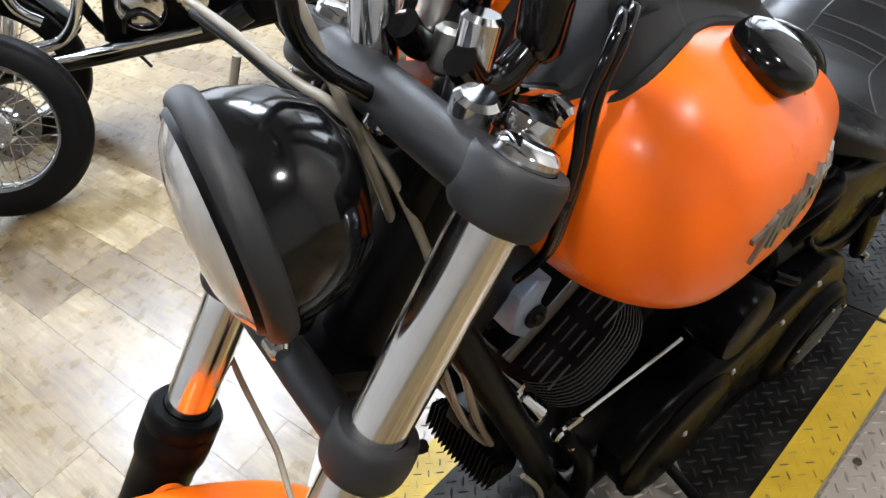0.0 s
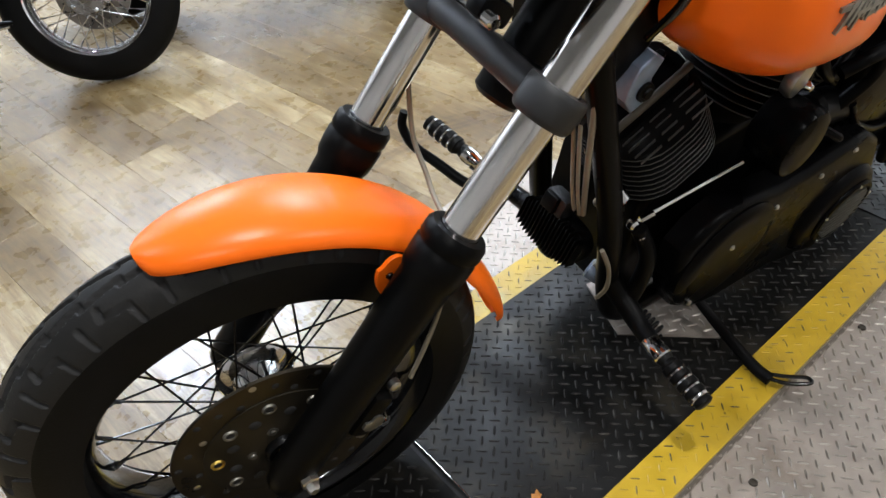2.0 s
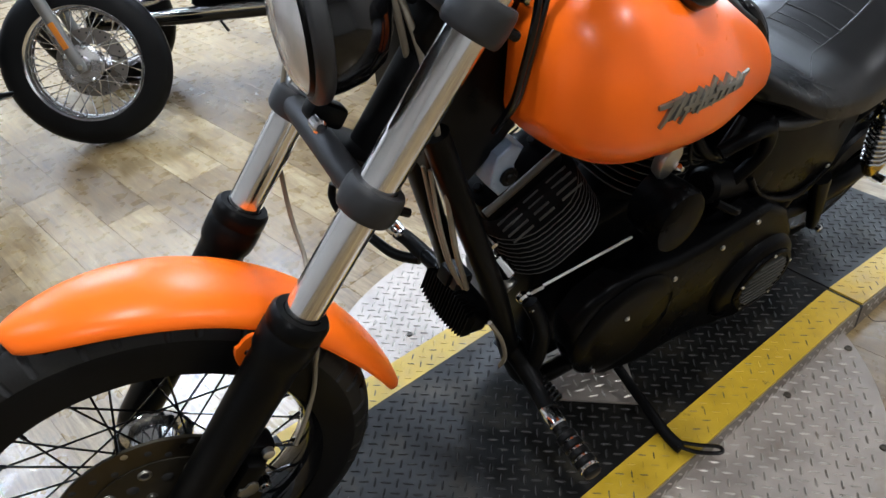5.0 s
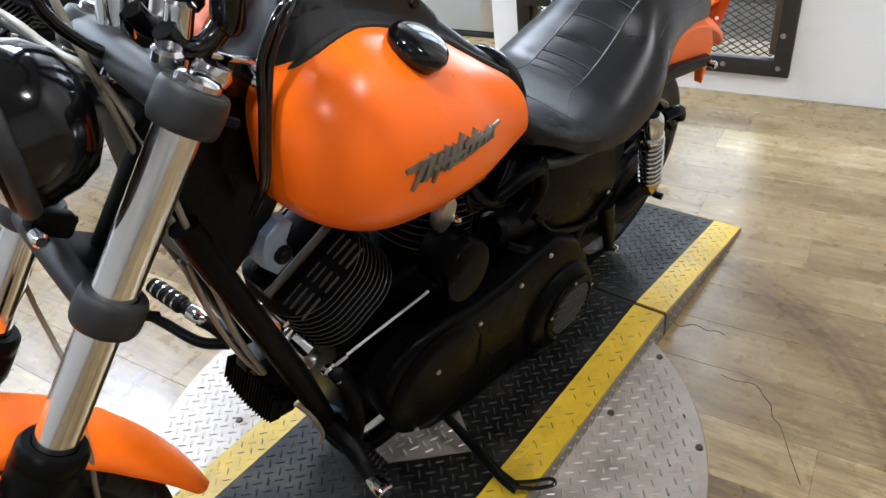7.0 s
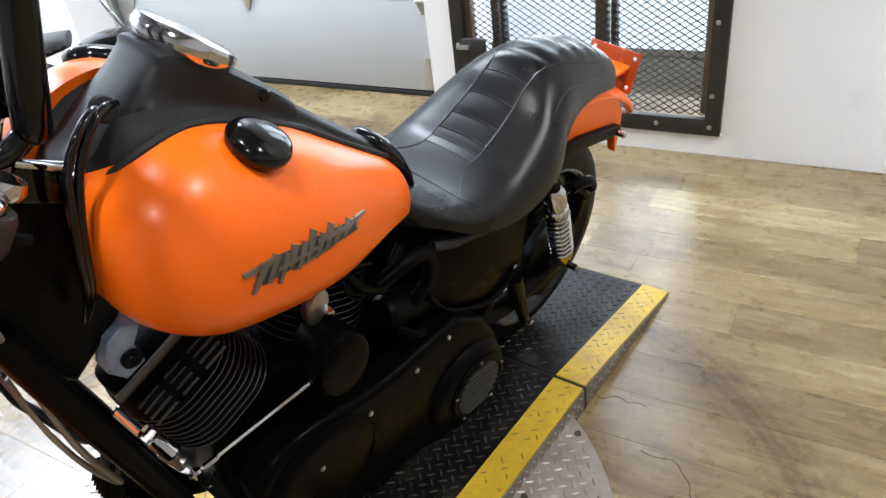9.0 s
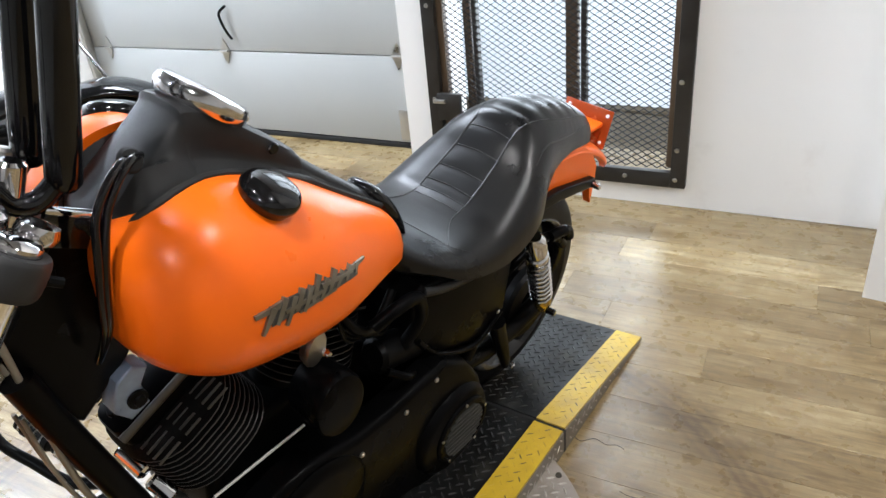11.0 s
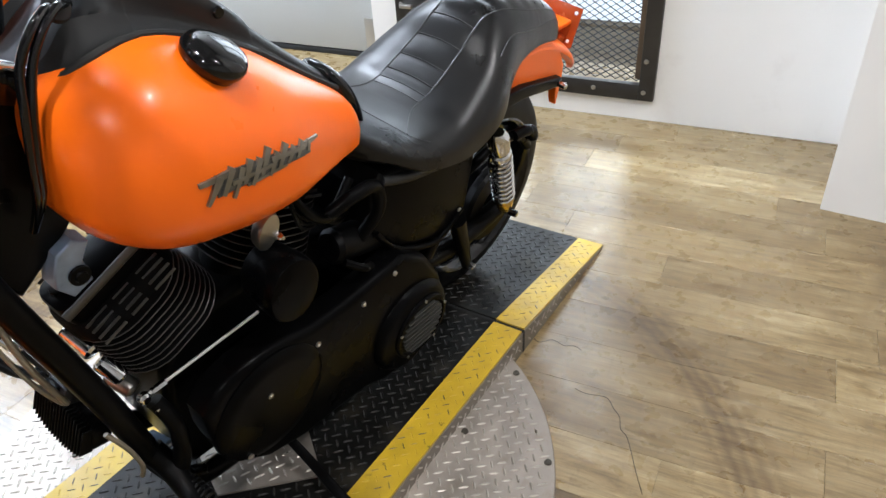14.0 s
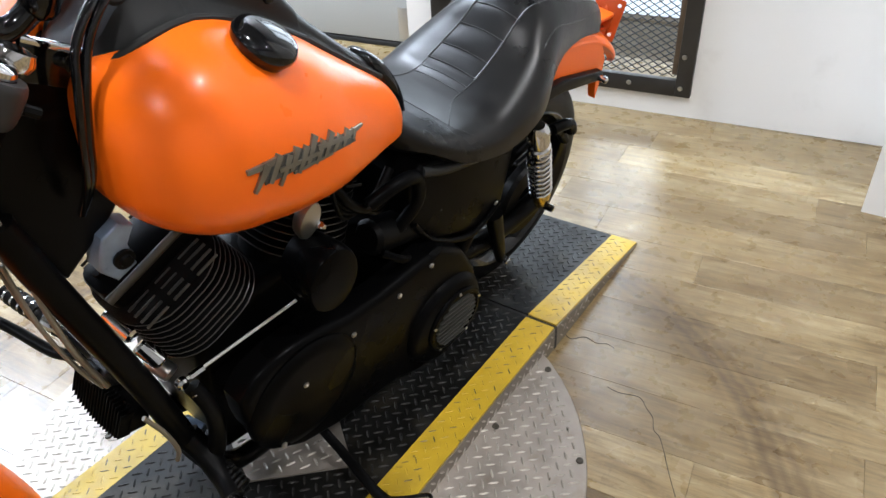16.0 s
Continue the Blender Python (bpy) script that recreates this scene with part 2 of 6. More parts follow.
def worn(m, colour, share):
    """Some of the separate raised pieces in a mesh worn to another colour."""
    n, l = m.node_tree.nodes, m.node_tree.links
    b = n["Principled BSDF"]
    old = b.inputs["Base Color"].links[0].from_socket
    geo, r, x = n.new("ShaderNodeNewGeometry"), n.new("ShaderNodeMapRange"), n.new("ShaderNodeMix")
    r.inputs[1].default_value, r.inputs[2].default_value = 1 - share, 1 - share * 0.4
    l.new(geo.outputs["Random Per Island"], r.inputs[0])
    x.data_type = "RGBA"
    l.new(r.outputs[0], x.inputs[0])
    l.new(old, x.inputs[6])
    x.inputs[7].default_value = (*colour, 1)
    l.new(x.outputs[2], b.inputs["Base Color"])


def folds(m, stretch, scale, strength):
    """Broad soft creases in a stretched cover, over its fine grain."""
    n, l = m.node_tree.nodes, m.node_tree.links
    b = n["Principled BSDF"]
    tc, mp, a, bp = n.new("ShaderNodeTexCoord"), n.new("ShaderNodeMapping"), n.new("ShaderNodeTexNoise"), n.new("ShaderNodeBump")
    mp.inputs["Scale"].default_value = stretch
    l.new(tc.outputs["Object"], mp.inputs[0])
    l.new(mp.outputs[0], a.inputs[0])
    a.inputs["Scale"].default_value, a.inputs["Detail"].default_value, a.inputs["Distortion"].default_value = scale, 2, 0.6
    bp.inputs["Strength"].default_value, bp.inputs["Distance"].default_value = strength, 0.01
    l.new(a.outputs[0], bp.inputs["Height"])
    l.new(b.inputs["Normal"].links[0].from_socket, bp.inputs["Normal"])
    l.new(bp.outputs[0], b.inputs["Normal"])


worn(LUG_Y, (0.07, 0.052, 0.018), 0.6)
folds(LEATHER, (2.0, 0.7, 1.2), 9, 0.07)


def specks(m, colour, scale, low, high, amount):
    """Chips or dust: sparse spots of another colour laid into a material's base colour."""
    n, l = m.node_tree.nodes, m.node_tree.links
    b = n["Principled BSDF"]
    old = b.inputs["Base Color"].links[0].from_socket
    geo, a, r, x = n.new("ShaderNodeNewGeometry"), n.new("ShaderNodeTexNoise"), n.new("ShaderNodeMapRange"), n.new("ShaderNodeMix")
    a.inputs["Scale"].default_value, a.inputs["Detail"].default_value, a.inputs["Roughness"].default_value = scale, 5, 0.65
    l.new(geo.outputs["Position"], a.inputs[0])
    r.inputs[1].default_value, r.inputs[2].default_value, r.inputs[4].default_value = low, high, amount
    l.new(a.outputs[0], r.inputs[0])
    x.data_type = "RGBA"
    l.new(r.outputs[0], x.inputs[0])
    l.new(old, x.inputs[6])
    x.inputs[7].default_value = (*colour, 1)
    l.new(x.outputs[2], b.inputs["Base Color"])


specks(PLATE_Y, (0.05, 0.04, 0.02), 34, 0.64, 0.7, 0.85)
specks(PLATE_Y, (0.3, 0.2, 0.03), 9, 0.5, 0.7, 0.5)
specks(PLATE_D, (0.055, 0.046, 0.03), 9, 0.52, 0.74, 0.6)
specks(LUG_D, (0.1, 0.095, 0.085), 26, 0.5, 0.72, 0.6)
specks(PLATE_S, (0.2, 0.15, 0.1), 12, 0.55, 0.75, 0.55)
specks(WALL, (0.6, 0.58, 0.55), 3, 0.6, 0.75, 0.35)

# ---- mesh helpers ----
def part(name, bm, material, parent=None, label="", m=None, smooth=True, sharp=38):
    if m is not None:
        bmesh.ops.transform(bm, matrix=m, verts=bm.verts)
    bmesh.ops.recalc_face_normals(bm, faces=bm.faces)
    me = bpy.data.meshes.new(name)
    bm.to_mesh(me)
    bm.free()
    me.materials.append(material)
    if smooth:
        for p in me.polygons:
            p.use_smooth = True
        me.set_sharp_from_angle(angle=radians(sharp))
    ob = new(name, me)
    if parent:
        ob.parent = parent
    if label:
        ob["label"] = label
    return ob


def empty(name, m, label, category, group="", kind=""):
    ob = new(name)
    ob.matrix_world = m
    ob.empty_display_size = 0.05
    return tagged(ob, label, category, group, kind)


def box(sx, sy, sz, at=(0, 0, 0), bevel=0.0, bm=None, m=None, seg=2):
    bm2 = bmesh.new()
    bmesh.ops.create_cube(bm2, size=1)
    bmesh.ops.scale(bm2, vec=(sx, sy, sz), verts=bm2.verts)
    if bevel:
        bmesh.ops.bevel(bm2, geom=bm2.edges[:], offset=bevel, segments=seg, profile=0.5, affect="EDGES")
    mm = Matrix.Translation(at) @ (m or Matrix())
    bmesh.ops.transform(bm2, matrix=mm, verts=bm2.verts)
    return merge(bm, bm2)


def merge(bm, extra):
    if bm is None:
        return extra
    me = bpy.data.meshes.new("tmp")
    extra.to_mesh(me)
    extra.free()
    bm.from_mesh(me)
    bpy.data.meshes.remove(me)
    return bm


def loft(rings, closed=True, caps=True, bm=None):
    b = bmesh.new()
    rows = [[b.verts.new(p) for p in r] for r in rings]
    n = len(rows[0])
    for r0, r1 in zip(rows, rows[1:]):
        for i in range(n if closed else n - 1):
            j = (i + 1) % n
            b.faces.new((r0[i], r0[j], r1[j], r1[i]))
    if caps and closed:
        b.faces.new(rows[0][::-1])
        b.faces.new(rows[-1])
    return merge(bm, b)


def spline(pts, n=6):
    """Points of a smooth line through the given ones."""
    p = [Vector(q) for q in pts]
    if len(p) < 3:
        return p
    out = []
    for i in range(len(p) - 1):
        p0, p1, p2, p3 = p[max(i - 1, 0)], p[i], p[i + 1], p[min(i + 2, len(p) - 1)]
        for k in range(n):
            t = k / n
            out.append(0.5 * (2 * p1 + (p2 - p0) * t + (2 * p0 - 5 * p1 + 4 * p2 - p3) * t * t + (3 * p1 - p0 - 3 * p2 + p3) * t ** 3))
    out.append(p[-1])
    return out


def tube(pts, r, seg=12, bm=None, smooth=6, flat=1.0):
    path = spline(pts, smooth)
    rings, up = [], None
    for i, q in enumerate(path):
        d = (path[min(i + 1, len(path) - 1)] - path[max(i - 1, 0)]).normalized()
        if up is None:
            up = d.orthogonal().normalized()
        up = (up - d * up.dot(d)).normalized()
        side = d.cross(up)
        rad = r if isinstance(r, (int, float)) else r[0] + (r[1] - r[0]) * i / (len(path) - 1)
        rings.append([q + rad * (math.cos(a) * up + flat * math.sin(a) * side) for a in (2 * math.pi * k / seg for k in range(seg))])
    return loft(rings, bm=bm)


def lathe(profile, seg=32, m=None, bm=None, arc=2 * math.pi, start=0.0, caps=False):
    """Profile points (radius, height) turned round z."""
    full = abs(arc - 2 * math.pi) < 1e-6
    b = bmesh.new()
    cols = []
    for k in range(seg if full else seg + 1):
        a = start + arc * k / seg
        cols.append([b.verts.new((r * math.cos(a), r * math.sin(a), h)) for r, h in profile])
    for k in range(seg):
        c0, c1 = cols[k], cols[(k + 1) % len(cols)]
        for i in range(len(profile) - 1):
            b.faces.new((c0[i], c1[i], c1[i + 1], c0[i + 1]))
    bmesh.ops.remove_doubles(b, verts=b.verts, dist=1e-6)
    if m is not None:
        bmesh.ops.transform(b, matrix=m, verts=b.verts)
    return merge(bm, b)


def prism(outline, y0, y1, bevel=0.0, bm=None, m=None):
    """An outline of (x, z) pairs pushed out along y."""
    b = bmesh.new()
    lo = [b.verts.new((x, y0, z)) for x, z in outline]
    hi = [b.verts.new((x, y1, z)) for x, z in outline]
    n = len(outline)
    b.faces.new(lo)
    b.faces.new(hi[::-1])
    for i in range(n):
        b.faces.new((lo[i], hi[i], hi[(i + 1) % n], lo[(i + 1) % n]))
    bmesh.ops.recalc_face_normals(b, faces=b.faces)
    if bevel:
        top = [e for e in b.edges if all(abs(v.co.y - y0) < 1e-6 for v in e.verts)]
        bmesh.ops.bevel(b, geom=top, offset=bevel, segments=4, profile=0.5, affect="EDGES")
    if m is not None:
        bmesh.ops.transform(b, matrix=m, verts=b.verts)
    return merge(bm, b)


def along(p, q):
    """The pose at p whose z axis points to q."""
    d = Vector(q) - Vector(p)
    return Matrix.Translation(p) @ d.to_track_quat("Z", "Y").to_matrix().to_4x4()


def rod(p, q, r, seg=16, bevel=0.0, bm=None):
    h = (Vector(q) - Vector(p)).length
    b = min(bevel, r * 0.6, h * 0.4)
    prof = [(0, 0), (r - b, 0), (r, b), (r, h - b), (r - b, h), (0, h)] if b else [(0, 0), (r, 0), (r, h), (0, h)]
    return lathe(prof, seg, along(p, q), bm)


YAX = Matrix.Rotation(radians(90), 4, "X")  # turns z to -y

# ---- the room ----
ROOM = pose(2.995, 0, 0, 0, 0, 7.4)  # y runs along the end wall, x goes into it


def slab(name, x0, x1, y0, y1, z0, z1, material, m=Matrix(), label="", bevel=0.0):
    ob = part(name, box(x1 - x0, y1 - y0, z1 - z0, ((x0 + x1) / 2, (y0 + y1) / 2, (z0 + z1) / 2), bevel), material, None, "", m, smooth=False)
    return tagged(ob, label, "", "", "structure")


DOOR_L, DOOR_R, GATE_L, GATE_R, GATE_T = 4.3, 1.8, 1.665, 0.54, 2.2
REC = 0.33
slab("wall_east_pier", 0, REC + 0.02, GATE_L, DOOR_R, 0, 3.2, WALL, ROOM, "white painted pier between roller door and gate")
slab("wall_east", 0, 0.14, -0.3, GATE_R, 0, 3.2, WALL, ROOM, "white painted wall beside the gate")
slab("wall_east_sill", 0, 0.14, GATE_R, GATE_L, 0, 0.085, WALL, ROOM, "white painted low sill under the gate")
slab("wall_east_lintel", 0, 0.14, GATE_R, GATE_L, GATE_T, 3.2, WALL, ROOM, "white painted wall above the gate")
slab("wall_door_lintel", REC, REC + 0.1, DOOR_R, DOOR_L, 2.6, 3.2, WALL, ROOM, "white painted wall above the roller door")
slab("wall_east_far", 0, REC + 0.02, DOOR_L, 6.2, 0, 3.2, WALL, ROOM, "white painted wall past the roller door")
slab("wall_jut", 2.505, 3.2, -3.6, -0.155, 0, 3.2, WALL, label="white painted wall corner that juts into the room")
slab("wall_north", -4.2, 3.5, 5.6, 5.75, 0, 3.2, WALL, label="plain white wall behind the parked motorcycle")
# west and south walls and ceiling are unseen, added to shape the fill light
slab("wall_west", -4.2, -4.05, -3.6, 5.6, 0, 3.2, FILLWALL, label="unseen wall, grey set for bounce light")
slab("wall_south", -4.2, 2.5, -3.75, -3.6, 0, 3.2, FILLWALL, label="unseen wall, grey set for bounce light")
slab("ceiling", -4.2, 4.2, -3.75, 5.75, 3.2, 3.3, CEIL, label="unseen ceiling with lamps, grey set for bounce light")
floor = slab("floor", -4.2, 4.0, -3.75, 5.75, -0.12, -0.004, SUB, label="floor of worn wood-look vinyl planks")
slab("yard_ground", 0.142, 1.28, -0.5, 6.5, -0.2, -0.13, YARD, ROOM, "grey concrete ground outside the gate")
kerb = part("yard_kerb", box(0.1, 5.4, 0.2, (1.2, 2.0, -0.09), 0.01), SUB, None, "", ROOM, False)
tagged(kerb, "dark kerb across the yard outside", "", "", "structure")
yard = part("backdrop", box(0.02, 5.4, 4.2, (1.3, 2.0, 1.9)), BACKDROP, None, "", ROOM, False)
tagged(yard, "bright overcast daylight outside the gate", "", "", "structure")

# ---- turntable and ramp platform ----
PX0, PX1, PY0, PY1, PZ = 0.252, 1.455, 0.367, 0.967, 0.07
RF, RR = -0.335, 1.985  # tips of the front and rear ramps


def lugs(inside, z_at, pitch, turn, size, centre, reach):
    """Raised lugs of a diamond plate: crossed pairs on a grid, each a low lens."""
    verts, faces = [], []
    n = int(reach / pitch) + 1
    c, s = math.cos(turn), math.sin(turn)
    for i in range(-n, n + 1):
        for j in range(-n, n + 1):
            gx, gy = i * pitch, j * pitch
            x, y = centre[0] + c * gx - s * gy, centre[1] + s * gx + c * gy
            if not inside(x, y):
                continue
            a = turn + radians(90 if (i + j) % 2 else 0) + random.uniform(-0.05, 0.05)
            ux, uy = math.cos(a), math.sin(a)
            h = size[0] / 2
            w = size[1] / 2
            base = len(verts)
            for p, q, r in ((-h, 0, 0), (-h * 0.4, -w, 0), (h * 0.4, -w, 0), (h, 0, 0), (h * 0.4, w, 0), (-h * 0.4, w, 0), (-h * 0.45, 0, 1), (h * 0.45, 0, 1)):
                px, py = x + p * ux - q * uy, y + p * uy + q * ux
                verts.append((px, py, z_at(px, py) + (size[2] if r else -0.0005)))
            for f in ((0, 1, 6), (1, 2, 7, 6), (2, 3, 7), (3, 4, 7), (4, 5, 6, 7), (5, 0, 6)):
                faces.append([base + k for k in f])
    me = bpy.data.meshes.new("lugs")
    me.from_pydata(verts, [], faces)
    return me


def raw(name, me, material, parent):
    me.materials.append(material)
    for p in me.polygons:
        p.use_smooth = False
    ob = new(name, me)
    ob.parent = parent
    ob["kind"] = "stuff"
    return ob


def deck(x0, x1, y0, y1, z0, z1, thick, material, parent, name, label=""):
    """A plate whose top runs from height z0 at x0 to z1 at x1."""
    b = bmesh.new()
    top = [b.verts.new(p) for p in ((x0, y0, z0), (x1, y0, z1), (x1, y1, z1), (x0, y1, z0))]
    low = [b.verts.new((v.co.x, v.co.y, max(v.co.z - thick, 0.001))) for v in top]
    b.faces.new(top)
    b.faces.new(low[::-1])
    for i in range(4):
        b.faces.new((top[i], low[i], low[(i + 1) % 4], top[(i + 1) % 4]))
    return part(name, b, material, parent, label, smooth=False)


SW = 0.078  # width of the yellow edge
disc = empty("turntable_disc", Matrix(), "round bare aluminium diamond plate turntable on the floor", "turntable")
DC, DR, DZ = ((PX0 + PX1) / 2 + 0.015, 0.682), 0.614, 0.03
part("disc_plate", lathe([(0, 0.002), (DR, 0.002), (DR, DZ - 0.003), (DR - 0.002, DZ), (0, DZ)], 128, Matrix.Translation((*DC, 0))), PLATE_S, disc, smooth=True)


def on_disc(x, y):
    return math.hypot(x - DC[0], y - DC[1]) < DR - 0.02 and not (PY0 - 0.005 < y < PY1 + 0.005)


raw("raised_pattern", lugs(on_disc, lambda x, y: DZ, 0.0224, radians(40.5), (0.0262, 0.0066, 0.0022), DC, 1.0), LUG_S, disc)
for bx, by in ((0.403, 0.353), (0.658, 0.300), (1.137, 0.345), (1.151, 0.153), (1.35, 0.33), (0.62, 0.08), (0.66, 1.05), (0.9, 0.12)):
    part("bolt", lathe([(0, 0.003), (0.004, 0.003), (0.0045, 0.004), (0.007, 0.0035), (0.008, 0), (0, 0)][::-1], 16, Matrix.Translation((bx, by, DZ))), SCUFF, disc, "dark recessed bolt")

platform = empty("ramp_platform", Matrix(), "black diamond plate platform with yellow painted edges and two ramps", "platform")
G = 0.006
for nm, x0, x1, z0, z1 in (("front_ramp", RF, PX0 - G, 0.008, PZ), ("deck", PX0 + G, PX1 - G, PZ, PZ), ("rear_ramp", PX1 + G, RR, PZ, 0.008)):
    d0 = deck(x0, x1, PY0 + SW, PY1 - SW, z0, z1, 0.2, PLATE_D, platform, nm)
    deck(x0, x1, PY0, PY0 + SW, z0 + 0.0005, z1 + 0.0005, 0.2, PLATE_Y, d0, "yellow_edge", "yellow painted plate edge")
    deck(x0, x1, PY1 - SW, PY1, z0 + 0.0005, z1 + 0.0005, 0.2, PLATE_Y, d0, "yellow_edge", "yellow painted plate edge")
    cut = 0.012
    for ya, yb, mm in ((PY0 + SW, PY1 - SW, LUG_D), (PY0, PY0 + SW, LUG_Y), (PY1 - SW, PY1, LUG_Y)):
        raw("raised_pattern", lugs(lambda x, y: x0 + cut < x < x1 - cut and ya + 0.008 < y < yb - 0.008, lambda x, y: z0 + (z1 - z0) * (x - x0) / (x1 - x0), 0.0222, radians(45), (0.0262, 0.0062, 0.0022 if mm is LUG_D else 0.0014), ((x0 + x1) / 2, 0.667), 1.0), mm, d0)
    skin = lugs(lambda x, y: x0 + cut < x < x1 - cut and 0.008 < y < z0 + (z1 - z0) * (x - x0) / (x1 - x0) - 0.01, lambda x, y: 0.0, 0.0222, radians(45), (0.025, 0.0062, 0.002), ((x0 + x1) / 2, 0.035), 1.0)
    for v in skin.vertices:
        v.co = (v.co.x, PY0 - 0.003 - v.co.z, v.co.y)
    raw("raised_pattern", skin, LUG_S, d0)
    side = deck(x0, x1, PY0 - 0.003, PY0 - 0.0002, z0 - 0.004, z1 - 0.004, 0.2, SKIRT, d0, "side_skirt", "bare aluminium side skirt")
for xs in (PX0, PX1):
    part("joint_strip", box(2 * G, PY1 - PY0 + 0.006, PZ - 0.004, (xs, (PY0 + PY1) / 2, PZ / 2 - 0.002)), GAP, platform, "black rubber joint strip")
part("joint_edge", box(0.004, 0.3, 0.006, (PX0 + G + 0.001, 0.72, PZ - 0.0005), 0.0015), STEEL, platform, "rubbed bright metal joint edge")


# roller door in its recess
door = empty("door_1", ROOM, "white panelled sectional garage door, closed", "door", kind="structure")
zc = 0.03
for h in (0.46, 0.53, 0.53, 0.53, 0.52):
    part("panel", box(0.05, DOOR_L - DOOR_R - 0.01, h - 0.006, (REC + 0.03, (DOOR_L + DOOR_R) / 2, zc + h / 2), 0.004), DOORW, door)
    for yy in (2.02, 3.16, 4.13):
        hg = part("hinge", prism([(-0.035, 0.0), (0, 0.07), (0.035, 0.0), (0, -0.07)], -0.002, 0.003, m=Matrix.Translation((REC, yy, zc + h)) @ Matrix.Rotation(radians(90), 4, "Z")), DULL, door, "zinc plated hinge plate")
        part("knuckle", rod((REC - 0.012, yy - 0.03, zc + h), (REC - 0.012, yy + 0.03, zc + h), 0.007, 10), DULL, hg)
    zc += h
part("bottom_seal", box(0.05, DOOR_L - DOOR_R, 0.03, (REC + 0.03, (DOOR_L + DOOR_R) / 2, 0.013), 0.006), GAP, door, "black rubber bottom seal")
part("pull_rope", tube([(REC - 0.01, 3.08, 0.74), (REC - 0.03, 3.12, 0.7), (REC - 0.03, 3.1, 0.62), (REC - 0.012, 3.08, 0.56)], 0.008, 8), BLACK, door, "black pull rope")
for yy in (DOOR_R + 0.02, DOOR_L - 0.02):
    part("track", box(0.05, 0.03, 2.55, (REC - 0.03, yy, 1.3), 0.004), DULL, door, "galvanised door track")
part("corner_bracket", box(0.01, 0.1, 0.16, (REC - 0.002, 2.0, 0.13), 0.003), DULL, door, "zinc corner bracket")

# steel mesh gate in the wall opening
gate = empty("gate_1", ROOM, "bare steel framed gate with expanded metal mesh", "gate", kind="structure")
GX = -0.012
for nm, ya, yb, za, zb in (("frame_post", GATE_R, GATE_R + 0.06, 0.09, GATE_T), ("frame_post", GATE_L - 0.06, GATE_L, 0.09, GATE_T), ("frame_rail", GATE_R + 0.06, GATE_L - 0.06, 0.09, 0.155), ("frame_rail", GATE_R + 0.06, GATE_L - 0.06, GATE_T - 0.08, GATE_T)):
    part(nm, box(0.03, yb - ya, zb - za, (GX, (ya + yb) / 2, (za + zb) / 2), 0.003), GATEM, gate, "flat steel frame bar")
for ya in (GATE_R + 0.045, GATE_L - 0.085):
    part("inner_post", box(0.045, 0.04, 1.95, (GX + 0.04, ya + 0.02, 1.14), 0.003), GATEBAR, gate, "rusty steel angle")
for yc, wb, mt, lb in ((1.027, 0.05, GATEBAR, "rust brown steel bar"), (0.977, 0.024, GATEM, "dark steel bar"), (1.486, 0.03, GATEBAR, "rust brown steel bar"), (1.45, 0.02, GATEM, "dark steel bar")):
    part("centre_bar", box(0.04, wb, 2.0, (GX + 0.072, yc, 1.15), 0.003), mt, gate, lb)
part("lock_box", box(0.03, 0.11, 0.12, (GX - 0.018, GATE_L - 0.105, 0.37), 0.004), GATEM, gate, "black steel lock box")
part("latch", box(0.02, 0.06, 0.016, (GX - 0.045, GATE_L - 0.07, 0.4), 0.004), DULL, gate, "steel slide latch")
for yy, zz in ((GATE_R + 0.04, 0.25), (GATE_R + 0.04, 0.52), (GATE_R + 0.04, 0.85), (GATE_R + 0.04, 0.125), (0.78, 0.125), (1.2, 0.125), (GATE_L - 0.03, 0.4), (GATE_L - 0.03, 0.8), (GATE_R + 0.04, 1.3)):
    part("bolt", lathe([(0, 0.006), (0.008, 0.005), (0.01, 0), (0, 0)], 10, Matrix.Translation((GX - 0.0155, yy, zz)) @ Matrix.Rotation(radians(-90), 4, "Y")), DULL, gate)
verts, faces = [], []


def strand(p, q, w=0.0038, d=0.003):
    """A thin flat strand between two places of the mesh plane."""
    (y0, z0), (y1, z1) = p, q
    n = math.hypot(y1 - y0, z1 - z0)
    sy, sz = -(z1 - z0) / n * w / 2, (y1 - y0) / n * w / 2
    b0 = len(verts)
    for x in (0, d):
        for a, c, e in ((y0, z0, 1), (y0, z0, -1), (y1, z1, -1), (y1, z1, 1)):
            verts.append((GX + 0.025 + x, a + sy * e, c + sz * e))
    for f in ((0, 1, 2, 3), (7, 6, 5, 4), (0, 3, 7, 4), (1, 5, 6, 2)):
        faces.append([b0 + k for k in f])


PW, PH = 0.0205, 0.0128
nx, nz = int((GATE_L - GATE_R - 0.12) / PW), int((1.45 - 0.165) / PH)
for i in range(nx + 1):
    for j in range(nz):
        y, z = GATE_R + 0.06 + i * PW, 0.155 + j * PH
        if (i + j) % 2:
            strand((y, z), (min(y + PW, GATE_L - 0.06), z + PH))
        else:
            strand((y, z + PH), (min(y + PW, GATE_L - 0.06), z))
me = bpy.data.meshes.new("mesh")
me.from_pydata(verts, [], faces)
me.materials.append(MESHM)
mesh_ob = new("expanded_mesh", me)
mesh_ob.parent = gate
tagged(mesh_ob, "grey expanded metal mesh sheet", kind="stuff")

